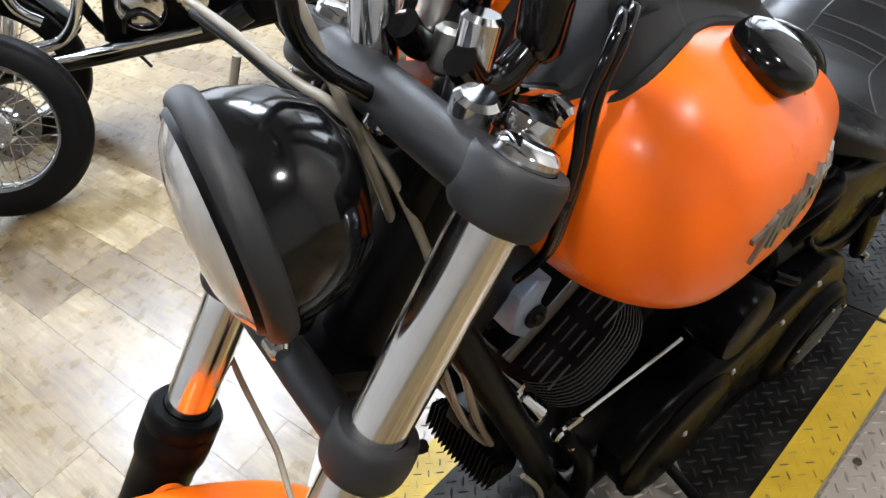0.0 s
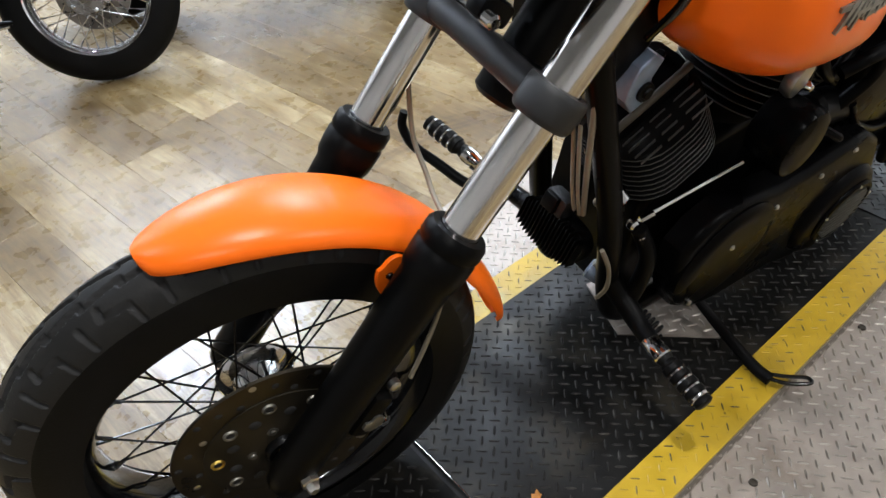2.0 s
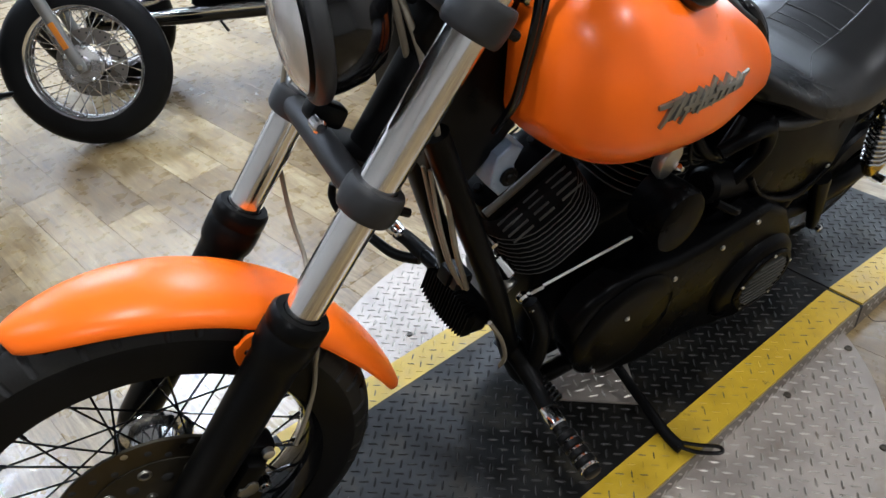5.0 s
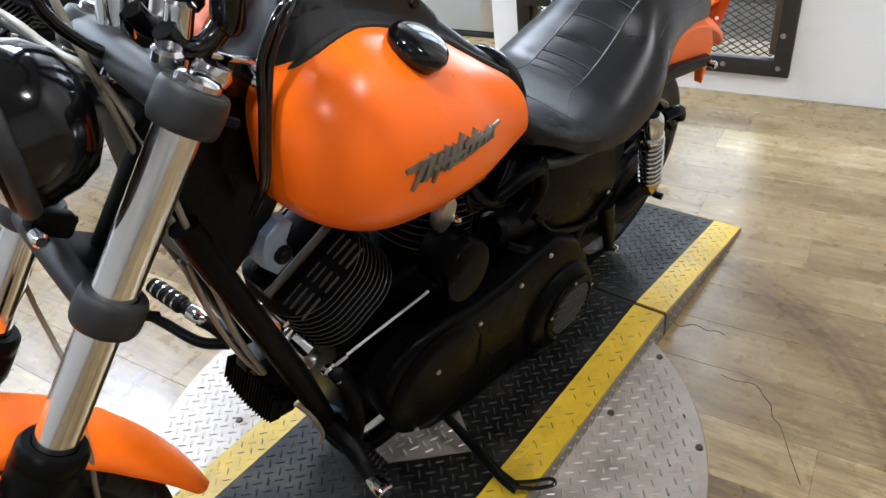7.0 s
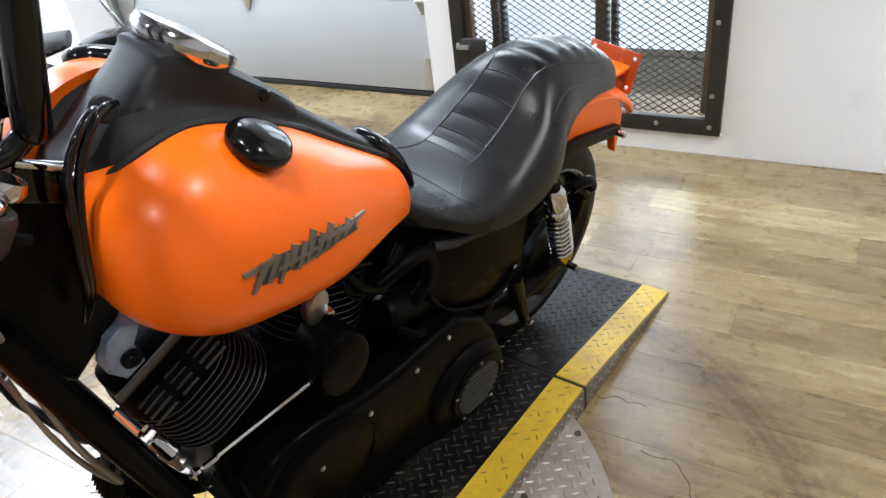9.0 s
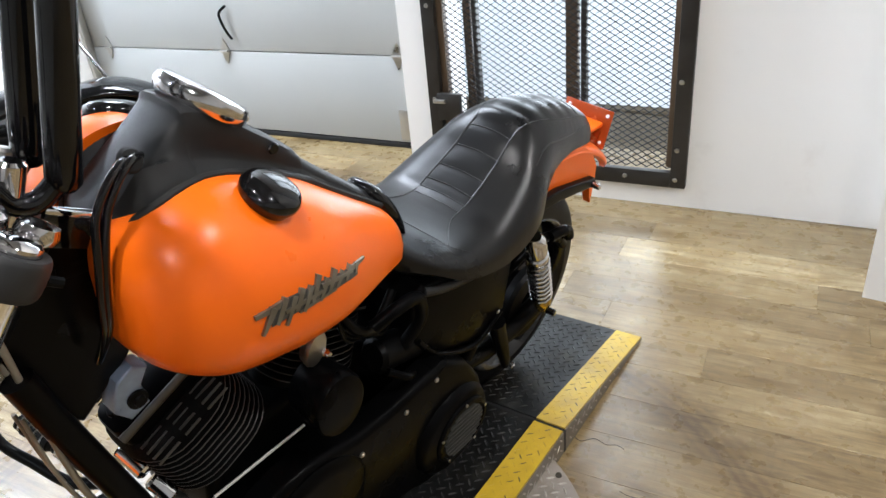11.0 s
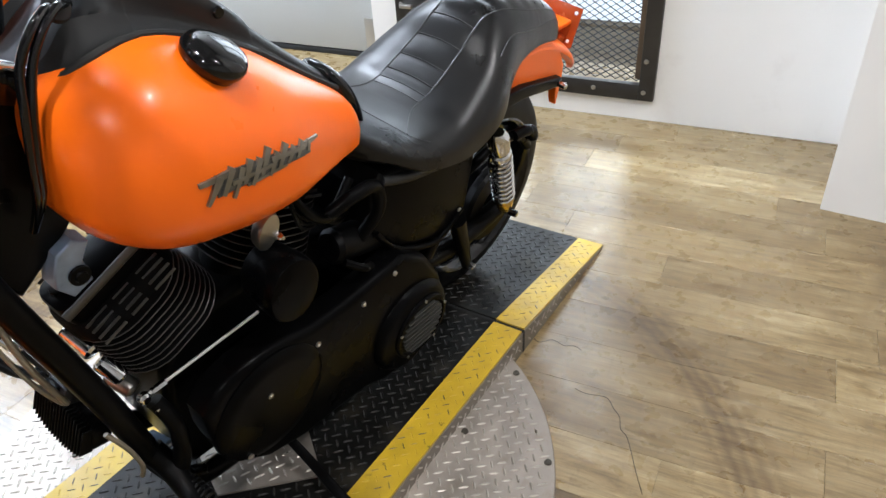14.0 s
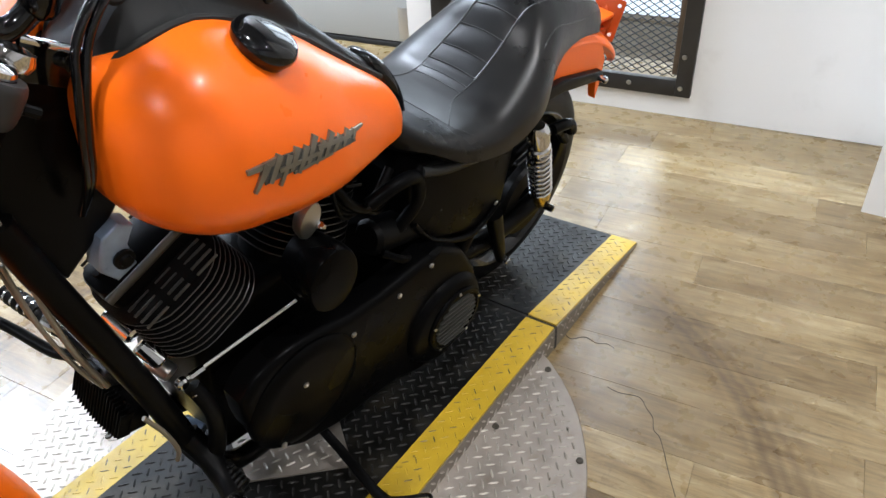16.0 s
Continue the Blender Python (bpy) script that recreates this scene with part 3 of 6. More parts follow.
# split in the floor covering
for pts in ([(1.514, 0.366), (1.506, 0.345), (1.53, 0.318), (1.524, 0.285), (1.535, 0.262), (1.53, 0.24)], [(1.40, 0.2), (1.397, 0.171), (1.408, 0.126), (1.385, 0.1), (1.366, 0.078), (1.335, 0.064), (1.322, 0.046), (1.289, 0.024), (1.245, -0.002), (1.195, -0.034)]):
    ob = part("floor_split", tube([(x, y, 0.0003) for x, y in pts], 0.0012, 6, flat=0.35), SPLIT, None, "", None)
    tagged(ob, "dark ragged split in the vinyl floor", "", "", "structure")

# ---- motorcycle ----
BIKE = pose(0.0475, 0.8368, 0.0472, 11, 0, -5.8)
HUB = Vector((0, 0.004, 0.336))


def steered(rake, turn):
    a = Vector((math.sin(radians(rake)), 0, math.cos(radians(rake))))
    return Matrix.Translation(HUB) @ Matrix.Rotation(radians(turn), 4, a)


FORK = steered(37.0, -4.5) @ Matrix.Rotation(radians(37.0), 4, "Y")  # z runs up the fork legs, x to the rear
W = steered(33, -9.5)
bike = empty("motorcycle", BIKE, "orange and black cruiser motorcycle leaning on its kickstand", "motorcycle")


def tyre_mesh(r, w, rim, m, tread, n_around=420, n_across=44, lo=0.0, hi=1.0):
    b = bmesh.new()
    cols, deep = [], []  # deep marks the points that lie in a groove
    for k in range(n_around):
        th = 2 * math.pi * k / n_around
        col = []
        for j in range(n_across + 1):
            v = -1 + 2 * j / n_across
            a = math.pi / 2 * (v + 1)
            rr = rim + (r - rim) * math.sin(a) ** 0.72
            y = -w / 2 * math.copysign(abs(math.cos(a)) ** 0.9, math.cos(a))
            cut = tread(th, v)
            rr -= cut
            deep.append(cut > 0.003)
            col.append(b.verts.new((rr * math.cos(th), y, rr * math.sin(th))))
        cols.append(col)
    for k in range(n_around):
        c0, c1 = cols[k], cols[(k + 1) % n_around]
        for j in range(n_across):
            if lo <= abs(2 * (j + 0.5) / n_across - 1) < hi:
                f = b.faces.new((c0[j], c0[j + 1], c1[j + 1], c1[j]))
                at = k * (n_across + 1) + j
                # second material on groove faces, for painted groove shade
                f.material_index = int(deep[at] or deep[at + 1])
    for v in [v for v in b.verts if not v.link_faces]:
        b.verts.remove(v)
    bmesh.ops.transform(b, matrix=m, verts=b.verts)
    return b


CUTS = [((0.0, 0.08), (0.5, 0.15)), ((0.5, 0.15), (0.5, 0.08)), ((0.5, 0.08), (1.0, 0.15)), ((1.0, 0.15), (1.0, 0.08)), ((0.35, 0.27), (0.37, 0.4)), ((0.37, 0.4), (0.03, 0.42)), ((0.03, 0.42), (0.0, 0.64)), ((0.64, 0.34), (0.62, 0.6))]


def zigzag(th, v):
    """Groove depth of a road tyre's tread: a stepped groove by the crown, a Z-shaped cut and a short shoulder cut in each of 20 blocks."""
    av = abs(v)
    if av > 0.76:
        return 0.0
    s = (th * 20 / (2 * math.pi) + (0.5 if v > 0 else 0)) % 1.0
    best = 1.0
    px, py = s * 0.1055, av * 0.105
    for (s0, v0), (s1, v1) in CUTS:
        for shift in (-1, 0, 1):
            ax, ay = (s0 + shift) * 0.1055, v0 * 0.105
            bx, by = (s1 + shift) * 0.1055, v1 * 0.105
            if px < min(ax, bx) - 0.006 or px > max(ax, bx) + 0.006:
                continue
            k = max(0, min(1, ((px - ax) * (bx - ax) + (py - ay) * (by - ay)) / ((bx - ax) ** 2 + (by - ay) ** 2)))
            best = min(best, math.hypot(px - ax - k * (bx - ax), py - ay - k * (by - ay)))
    return 0.007 * max(0.0, min(1.0, (0.0045 - best) / 0.0016))


def plain_wall(th, v):
    return 0.0


def plain_tread(th, v):
    return 0.004 if abs(abs(v) - 0.2) < 0.03 else 0.0


def rim_profile(r, w):
    return [(r + 0.006, -w + 0.005), (r + 0.01, -w), (r + 0.006, -w - 0.003), (r - 0.004, -w + 0.003), (r - 0.014, -w * 0.6), (r - 0.018, 0), (r - 0.014, w * 0.6), (r - 0.004, w - 0.003), (r + 0.006, w + 0.003), (r + 0.01, w), (r + 0.006, w - 0.005)]


def spoked_wheel(parent, m, rim_r, rim_w, hub_r, hub_w, n, rim_mat, spoke_mat, hub_mat, name, label, spoke_r=0.0017):
    wh = part(name, lathe(rim_profile(rim_r, rim_w), 96, m @ YAX), rim_mat, parent, label)
    part("hub", lathe([(0, -hub_w - 0.012), (0.018, -hub_w - 0.012), (0.022, -hub_w - 0.004), (hub_r, -hub_w), (hub_r + 0.004, -hub_w + 0.006), (hub_r, -hub_w + 0.012), (hub_r * 0.7, -hub_w + 0.02), (hub_r * 0.62, 0), (hub_r * 0.7, hub_w - 0.02), (hub_r, hub_w - 0.012), (hub_r + 0.004, hub_w - 0.006), (hub_r, hub_w), (0.022, hub_w + 0.004), (0.018, hub_w + 0.012), (0, hub_w + 0.012)], 40, m @ YAX), hub_mat, wh, "polished wheel hub")
    for k in range(n):
        side = 1 if k % 2 else -1
        a = 2 * math.pi * k / n
        b = a + radians(58) * (1 if (k // 2) % 2 else -1)
        p = Vector((hub_r * math.cos(b), side * (hub_w - 0.006), hub_r * math.sin(b)))
        q = Vector(((rim_r - 0.018) * math.cos(a), side * 0.008, (rim_r - 0.018) * math.sin(a)))
        sp = part("spoke", rod(p, q, spoke_r, 6), spoke_mat, wh, m=m)
        part("nipple", rod(q, q + (p - q).normalized() * 0.018, spoke_r * 1.9, 6), spoke_mat, sp, m=m)
    return wh


front_wheel = spoked_wheel(bike, W, 0.24, 0.046, 0.056, 0.055, 40, GLOSS, GLOSS, CHROME, "front_wheel", "black laced wire-spoke wheel")
# sidewall keeps the dark rubber as shaded, the tread is coloured as lit
tyre = part("tyre", tyre_mesh(0.336, 0.108, 0.243, W, plain_wall, 200, 120, 0.68, 1.1), RUBBER, front_wheel, "black tyre with zigzag tread grooves")
tread_band = part("tread", tyre_mesh(0.336, 0.108, 0.243, W, zigzag, 1100, 120, 0.0, 0.68), TREAD, tyre, "grey-black tread toned as lit from above, with zigzag grooves", sharp=80)
# black in the grooves imitates the shade inside them
tread_band.data.materials.append(GAP)
RO = W @ Matrix.Translation((0, -0.072, 0)) @ YAX
rotor = part("brake_disc", lathe([(0.1, 0.0), (0.146, 0.0), (0.146, 0.005), (0.1, 0.005), (0.1, 0.0)], 72, RO), ROTOR, front_wheel, "dark steel brake disc")
part("disc_carrier", lathe([(0.026, 0.004), (0.05, 0.006), (0.055, 0.0035), (0.106, 0.0035), (0.106, 0.0075), (0.06, 0.0085), (0.05, 0.012), (0.026, 0.014), (0.026, 0.004)], 56, RO), ROTORIN, rotor, "bronze-black disc carrier")
for k in range(30):
    a = 2 * math.pi * k / 30
    rr = (0.114, 0.126, 0.137)[k % 3]
    part("drill_hole", lathe([(0, 0.0056), (0.0036, 0.0056), (0.0046, 0.0052), (0.0052, 0.005)], 10, RO @ Matrix.Translation((rr * math.cos(a), rr * math.sin(a), 0))), GAP if k % 4 else DULL, rotor)
for k in range(9):
    a = 2 * math.pi * (k + 0.3) / 9
    at = RO @ Matrix.Translation((0.088 * math.cos(a), 0.088 * math.sin(a), 0))
    bob = part("bobbin", lathe([(0.0055, 0.0075), (0.0062, 0.0105), (0.0085, 0.0108), (0.0098, 0.009), (0.0098, 0.007)], 16, at), BRASS if k == 4 else PEWTER, rotor, "round disc bobbin")
    part("bobbin_hole", lathe([(0, 0.0088), (0.0058, 0.0088)], 12, at), GAP, bob)
for k in range(9):
    a = 2 * math.pi * (k + 0.8) / 9
    part("carrier_hole", lathe([(0, 0.0092), (0.0075, 0.0092), (0.0085, 0.0085)], 14, RO @ Matrix.Translation((0.07 * math.cos(a), 0.07 * math.sin(a), 0))), GAP, rotor)
for k in range(5):
    a = 2 * math.pi * (k + 0.4) / 5
    part("disc_bolt", lathe([(0, 0.016), (0.004, 0.016), (0.0045, 0.013), (0.008, 0.013), (0.008, 0.008)], 12, RO @ Matrix.Translation((0.042 * math.cos(a), 0.042 * math.sin(a), 0))), PEWTER, rotor)
part("axle_boss", lathe([(0.014, 0.014), (0.016, 0.024), (0.024, 0.025), (0.027, 0.02), (0.027, 0.012)], 24, RO), BLACK, rotor)

# fork legs
FY = 0.1154
for sgn in (-1, 1):
    y = FY * sgn
    T = FORK @ Matrix.Translation((0, y, 0))
    leg = part("fork_tube", rod((0, y, 0.3), (0, y, 0.83), 0.0245, 40), STEEL, bike, "polished steel fork tube", FORK)
    sl = part("fork_slider", lathe([(0, -0.052), (0.016, -0.052), (0.026, -0.042), (0.03, -0.02), (0.031, 0.05), (0.0325, 0.15), (0.034, 0.3), (0.0345, 0.335), (0.0385, 0.345), (0.0395, 0.36), (0.0395, 0.378), (0.0375, 0.381), (0.0375, 0.384), (0.0395, 0.387), (0.039, 0.402), (0.035, 0.408), (0.0255, 0.408)], 40, T), BLACK, bike, "black fork slider with dust cover")
    part("axle_nut" if sgn < 0 else "axle_end", lathe([(0, 0.019), (0.0065, 0.019), (0.009, 0.016), (0.0095, 0.008), (0.013, 0.006), (0.0135, -0.004), (0, -0.004)], 6 if sgn < 0 else 20, FORK @ Matrix.Translation((0.004, y + sgn * 0.03, 0.0)) @ Matrix.Rotation(radians(90 if sgn < 0 else -90), 4, "X")), DULL, sl, "zinc axle nut")
    br = part("fender_bracket", prism([(0.006 + 0.03 * math.cos(a) * (1.0 if math.sin(a) < 0 else 0.85), 0.302 + 0.03 * math.sin(a) - 0.012 * math.cos(a)) for a in (2 * math.pi * k / 28 for k in range(28))], -0.003, 0.003, 0.001, m=FORK @ Matrix.Translation((-0.01, y - sgn * 0.04, 0))), ORANGE, sl, "orange fender mounting tab")
    part("bolt", lathe([(0, 0.005), (0.004, 0.0045), (0.0055, 0)], 10, FORK @ Matrix.Translation((-0.014, y - sgn * 0.038, 0.304)) @ Matrix.Rotation(radians(90 * -sgn), 4, "X")), BLACK, br)
# caliper on the left leg
b = box(0.05, 0.045, 0.11, (0.07, -0.088, 0.1), 0.012)
b = box(0.035, 0.03, 0.08, (0.06, -0.118, 0.1), 0.01, b)
cal = part("brake_caliper", b, BLACK, bike, "black brake caliper", FORK)
part("caliper_badge", prism([(0.05, 0.084), (0.058, 0.079), (0.068, 0.08), (0.076, 0.086), (0.079, 0.096), (0.074, 0.106), (0.064, 0.11), (0.058, 0.106), (0.056, 0.098), (0.049, 0.094)], -0.1365, -0.132, 0.001, m=FORK), PEWTER, cal, "worn bronze caliper plate")
for zz in (0.055, 0.15):
    part("bolt", lathe([(0, 0.012), (0.005, 0.012), (0.009, 0.009), (0.009, 0)], 12, FORK @ Matrix.Translation((0.075, -0.112, zz)) @ Matrix.Rotation(radians(90), 4, "X")), DULL, cal)
fit_b = part("banjo_bolt", lathe([(0, 0.018), (0.006, 0.018), (0.007, 0.014), (0.011, 0.014), (0.011, 0)], 12, FORK @ Matrix.Translation((0.105, -0.105, 0.075)) @ Matrix.Rotation(radians(90), 4, "X")), CHROME, cal, "chrome banjo bolt")

# fork clamps
for z, rr, h, nm in ((0.58, 0.0178, 0.014, "lower_clamp"), (0.812, 0.0225, 0.016, "upper_clamp")):
    b = tube([(-0.004, -FY - 0.004, z), (-0.012, -FY * 0.75, z + 0.002), (-0.014, 0, z + 0.003), (-0.012, FY * 0.75, z + 0.002), (-0.004, FY + 0.004, z)], rr, 20)
    for sgn in (-1, 1):
        lathe([(0.0248, -h - 0.006), (0.0335, -h - 0.006), (0.0355, -h - 0.003), (0.0368, -h + 0.002), (0.0375, 0), (0.0368, h - 0.002), (0.0355, h + 0.003), (0.0335, h + 0.006), (0.0248, h + 0.006)], 40, Matrix.Translation((0.002, FY * sgn, z)), b)
    cl = part(nm, b, CLAMP, bike, "rounded satin black fork clamp", FORK)
    for sgn in (-1, 1):
        if nm == "upper_clamp":
            part("fork_cap", lathe([(0.024, 0.02), (0.024, 0.029), (0.02, 0.034), (0.012, 0.036), (0, 0.0365)], 24, FORK @ Matrix.Translation((0.002, FY * sgn, z))), CHROME, cl, "chrome fork cap")
            part("clamp_cover", lathe([(0.012, 0.024), (0.02, 0.026), (0.023, 0.034), (0.02, 0.044), (0.0, 0.048)], 20, FORK @ Matrix.Translation((0.03, FY * sgn - sgn * 0.03, z))), CHROME, cl, "chrome bolt cover")
        part("pinch_bolt", rod((0.036, FY * sgn - 0.012, z), (0.052, FY * sgn - 0.012, z), 0.006, 8), BLACK, cl, m=FORK)
    part("stem_bridge", box(0.09, 0.1, 0.03, (0.02, 0, z), 0.012), BLACK, cl, m=FORK)
stem = part("steering_head", rod((0.06, 0, 0.53), (0.06, 0, 0.84), 0.034, 28, 0.006), BLACK, bike, "black frame steering head", FORK)
part("neck_gusset", prism([(0.46, 0.93), (0.5, 0.97), (0.57, 0.94), (0.64, 0.9), (0.65, 0.78), (0.6, 0.72), (0.53, 0.66), (0.47, 0.72)], -0.028, 0.1, 0.012), BLACK, bike, "black frame neck gusset")

# handlebar, risers and controls
bar = part("handlebar", tube([(0.62, -0.42, 1.42), (0.6, -0.2, 1.4), (0.58, -0.05, 1.32), (0.58, 0.05, 1.32), (0.6, 0.2, 1.4), (0.62, 0.42, 1.42)], 0.0127, 14), GLOSS, bike, "black handlebar")
for y in (-0.035, 0.045):
    ri = part("riser", lathe([(0, 0), (0.013, 0.0), (0.019, 0.008), (0.0195, 0.02), (0.0195, 0.25), (0.018, 0.28), (0, 0.28)], 24, along((0.583, y, 1.005), (0.64, y, 1.28))), GLOSS, bar, "gloss black handlebar riser")
    part("riser_stem", tube([(0.583, y, 1.02), (0.555, y * 0.9, 1.0), (0.53, y * 0.8, 1.005), (0.515, y * 0.8, 1.03)], 0.013, 12), GLOSS, ri)
for k, (p, q, r, mt) in enumerate((((0.52, -0.02, 0.98), (0.545, -0.02, 1.05), 0.016, CHROME), ((0.5, 0.06, 0.99), (0.515, 0.07, 1.045), 0.02, CHROME), ((0.545, 0.05, 0.99), (0.565, 0.055, 1.03), 0.014, DULL), ((0.49, -0.06, 1.0), (0.5, -0.065, 1.03), 0.017, CHROME), ((0.535, 0.02, 0.985), (0.55, 0.02, 1.02), 0.013, DULL))):
    part("clamp_stud", rod(p, q, r, 16, 0.004), mt, bike, "chrome handlebar clamp hardware")
part("neck_bolt", rod((0.602, -0.035, 0.952), (0.6, -0.06, 0.948), 0.012, 20, 0.004), CHROME, bike, "chrome dome bolt")
part("neck_bracket", box(0.085, 0.012, 0.05, (0.585, -0.03, 0.95), 0.006, m=Matrix.Rotation(radians(28), 4, "Y")), GLOSS, bike, "black ignition bracket")
part("key_switch", box(0.07, 0.008, 0.008, (0.585, -0.04, 0.975), 0.003, m=Matrix.Rotation(radians(30), 4, "Y")), CHROME, bike, "chrome bracket edge")

# out-of-view housing and lever, added to cast a shadow on the tank front
for sgn in (-1, 1):
    sw = part("switch_housing", box(0.05, 0.055, 0.045, (0.572, sgn * 0.112, 1.352), 0.012), BLACK, bar, "unseen handlebar housing placed to shade the tank")
    part("lever", tube([(0.54, sgn * 0.12, 1.36), (0.52, sgn * 0.2, 1.4), (0.54, sgn * 0.36, 1.42)], 0.008, 10), BLACK, sw, "unseen black hand lever")

# cables and hoses
def hose(name, pts, r, material, label, parent=None, m=None):
    return part(name, tube(pts, r, 10), material, parent or bike, label, m)


hose("brake_line", [(0.42, 0.13, 1.0), (0.355, 0.125, 0.86), (0.318, 0.115, 0.74), (0.31, 0.105, 0.68), (0.307, 0.088, 0.62), (0.302, 0.05, 0.592), (0.293, 0.02, 0.583), (0.281, -0.02, 0.585), (0.271, -0.055, 0.588), (0.263, -0.074, 0.565), (0.25, -0.077, 0.51), (0.238, -0.078, 0.45), (0.215, -0.083, 0.395), (0.187, -0.091, 0.352)], 0.0036, HOSE, "clear sleeved brake line")
hose("front_hose", [(0.45, 0.105, 1.13), (0.45, 0.066, 1.063), (0.45, 0.035, 1.006), (0.452, 0.006, 0.951), (0.462, -0.012, 0.849), (0.472, -0.03, 0.76)], 0.0046, HOSE, "clear sleeved brake line")
hose("clutch_cable", [(0.45, 0.3, 0.965), (0.45, 0.215, 0.972), (0.45, 0.151, 0.972), (0.45, 0.09, 0.978), (0.45, 0.043, 0.985), (0.458, 0.005, 0.96), (0.468, -0.03, 0.88), (0.475, -0.06, 0.74), (0.49, -0.068, 0.6), (0.52, -0.06, 0.48)], 0.0046, HOSE, "clear sleeved clutch cable")
hose("throttle_cable", [(0.455, 0.31, 0.945), (0.455, 0.215, 0.955), (0.455, 0.151, 0.955), (0.455, 0.09, 0.96), (0.46, 0.043, 0.965), (0.49, 0.01, 0.94), (0.53, 0.02, 0.88)], 0.0065, BLACK, "black throttle cable")
hose("wiring_loom", [(0.46, 0.02, 1.2), (0.42, 0.02, 1.08), (0.47, 0.01, 1.0), (0.53, 0.0, 0.96), (0.6, -0.02, 0.9)], 0.007, GLOSS, "black wiring loom")
for dy in (0.0, 0.013):
    hose("console_wire", [(0.655 + dy, -0.05, 1.022), (0.635 + dy, -0.068, 1.03), (0.61 + dy, -0.08, 1.018), (0.588 + dy, -0.083, 0.985), (0.577 + dy * 0.6, -0.09, 0.94), (0.57 + dy * 0.5, -0.088, 0.89), (0.566 + dy * 0.4, -0.078, 0.83), (0.56, -0.05, 0.77)], 0.0052, GLOSS, "gloss black wire from the console")
part("wire_grommet", lathe([(0, 0.008), (0.013, 0.006), (0.016, 0), (0, 0)], 16, Matrix.Translation((0.653, -0.054, 1.022)) @ Matrix.Rotation(radians(66), 4, "X")), GAP, bike, "black rubber grommet")

# headlamp
HL = along((0.3262, 0.005, 0.9741), (0.3262 - 0.9857, 0.005 + 0.1665, 0.9741 + 0.0248))
lamp = part("headlamp", lathe([(0.08, 0.0), (0.084, -0.015), (0.0835, -0.035), (0.077, -0.062), (0.062, -0.086), (0.038, -0.1), (0, -0.105)], 64, HL), GLOSS, bike, "gloss black headlamp shell")
part("rim_ring", lathe([(0.0755, 0.001), (0.078, 0.004), (0.081, 0.0), (0.082, -0.014)], 64, HL), BLACK, lamp, "black headlamp rim")
part("visor", lathe([(0.083 + 0.0088 * math.cos(b), -0.012 + 0.011 * math.sin(b)) for b in (2 * math.pi * q / 16 for q in range(17))], 64, HL), CLAMP, lamp, "satin black headlamp trim ring")
part("lens", lathe([(0.0775, -0.004), (0.0765, 0.003), (0.062, 0.012), (0.042, 0.018), (0.02, 0.0205), (0, 0.021)], 64, HL), LENS, lamp, "clear fluted headlamp lens")
part("lamp_mount", box(0.05, 0.03, 0.03, (-0.03, 0, 0.62), 0.008), BLACK, lamp, m=FORK)
part("mount_bolt", rod((-0.05, -0.02, 0.613), (-0.05, -0.04, 0.613), 0.009, 12, 0.003), CHROME, lamp, "chrome mount bolt", FORK)
part("top_bolt", rod((-0.02, 0.0, 0.79), (-0.02, 0.0, 0.808), 0.012, 16, 0.004), CHROME, lamp, "chrome top bolt", FORK)


# fenders
def arc_fender(m, r, half, a0, a1, drop, nose, tail, thick=0.003, n=48, tailmin=0.15, nosemin=0.45, flare=0.0):
    rings = []
    for k in range(n + 1):
        t = k / n
        a = radians(a0 + (a1 - a0) * t)
        e = 1.0
        if t < nose:
            e = nosemin + (1 - nosemin) * math.sqrt(max(0, 1 - (1 - t / nose) ** 2))
        if t > 1 - tail:
            u = (t - 1 + tail) / tail
            e = tailmin + (1 - tailmin) * math.sqrt(max(0, 1 - u ** 1.8))
        ring = []
        for j in range(19):
            u = -1 + 2 * j / 18
            y = half * e * math.sin(u * math.pi / 2)
            dr = -drop * (1 - math.cos(u * math.pi / 2)) * (0.35 + 0.65 * e)
            if t < nose:
                dr -= 0.012 * (1 - t / nose) ** 2
            dr += flare * max(0, (t - 0.7) / 0.3) ** 1.5
            ring.append(Vector(((r + dr) * -math.sin(a), y, (r + dr) * math.cos(a))))
        inner = [v * ((v.length - thick) / v.length) for v in ring[::-1]]
        rings.append(ring + inner)
    b = loft(rings)
    bmesh.ops.transform(b, matrix=m, verts=b.verts)
    return b


part("front_fender", arc_fender(W, 0.366, 0.067, 13.5, -94, 0.028, 0.32, 0.42, n=96, tailmin=0.08, nosemin=0.22, flare=0.028), FENDER, bike, "orange painted front fender")

# fuel tank halves
TANK = [(0.584, 0.889, 0.802, 0.097, -0.023), (0.589, 0.920, 0.785, 0.122, -0.029), (0.604, 0.945, 0.759, 0.149, -0.029), (0.630, 0.965, 0.736, 0.177, -0.029), (0.666, 0.979, 0.713, 0.193, -0.030), (0.708, 0.982, 0.695, 0.196, -0.030), (0.752, 0.970, 0.684, 0.193, -0.031), (0.797, 0.951, 0.675, 0.189, -0.031), (0.877, 0.912, 0.672, 0.176, -0.035), (0.947, 0.862, 0.686, 0.153, -0.040), (1.007, 0.818, 0.698, 0.131, -0.040), (1.052, 0.786, 0.69, 0.115, -0.028), (1.074, 0.768, 0.688, 0.102, -0.022), (1.09, 0.75, 0.69, 0.085, -0.014), (1.1, 0.734, 0.693, 0.06, -0.006), (1.106, 0.722, 0.7, 0.042, 0.0), (1.1085, 0.714, 0.707, 0.036, 0.002)]  # x, top, bottom, half width, height of the belly line


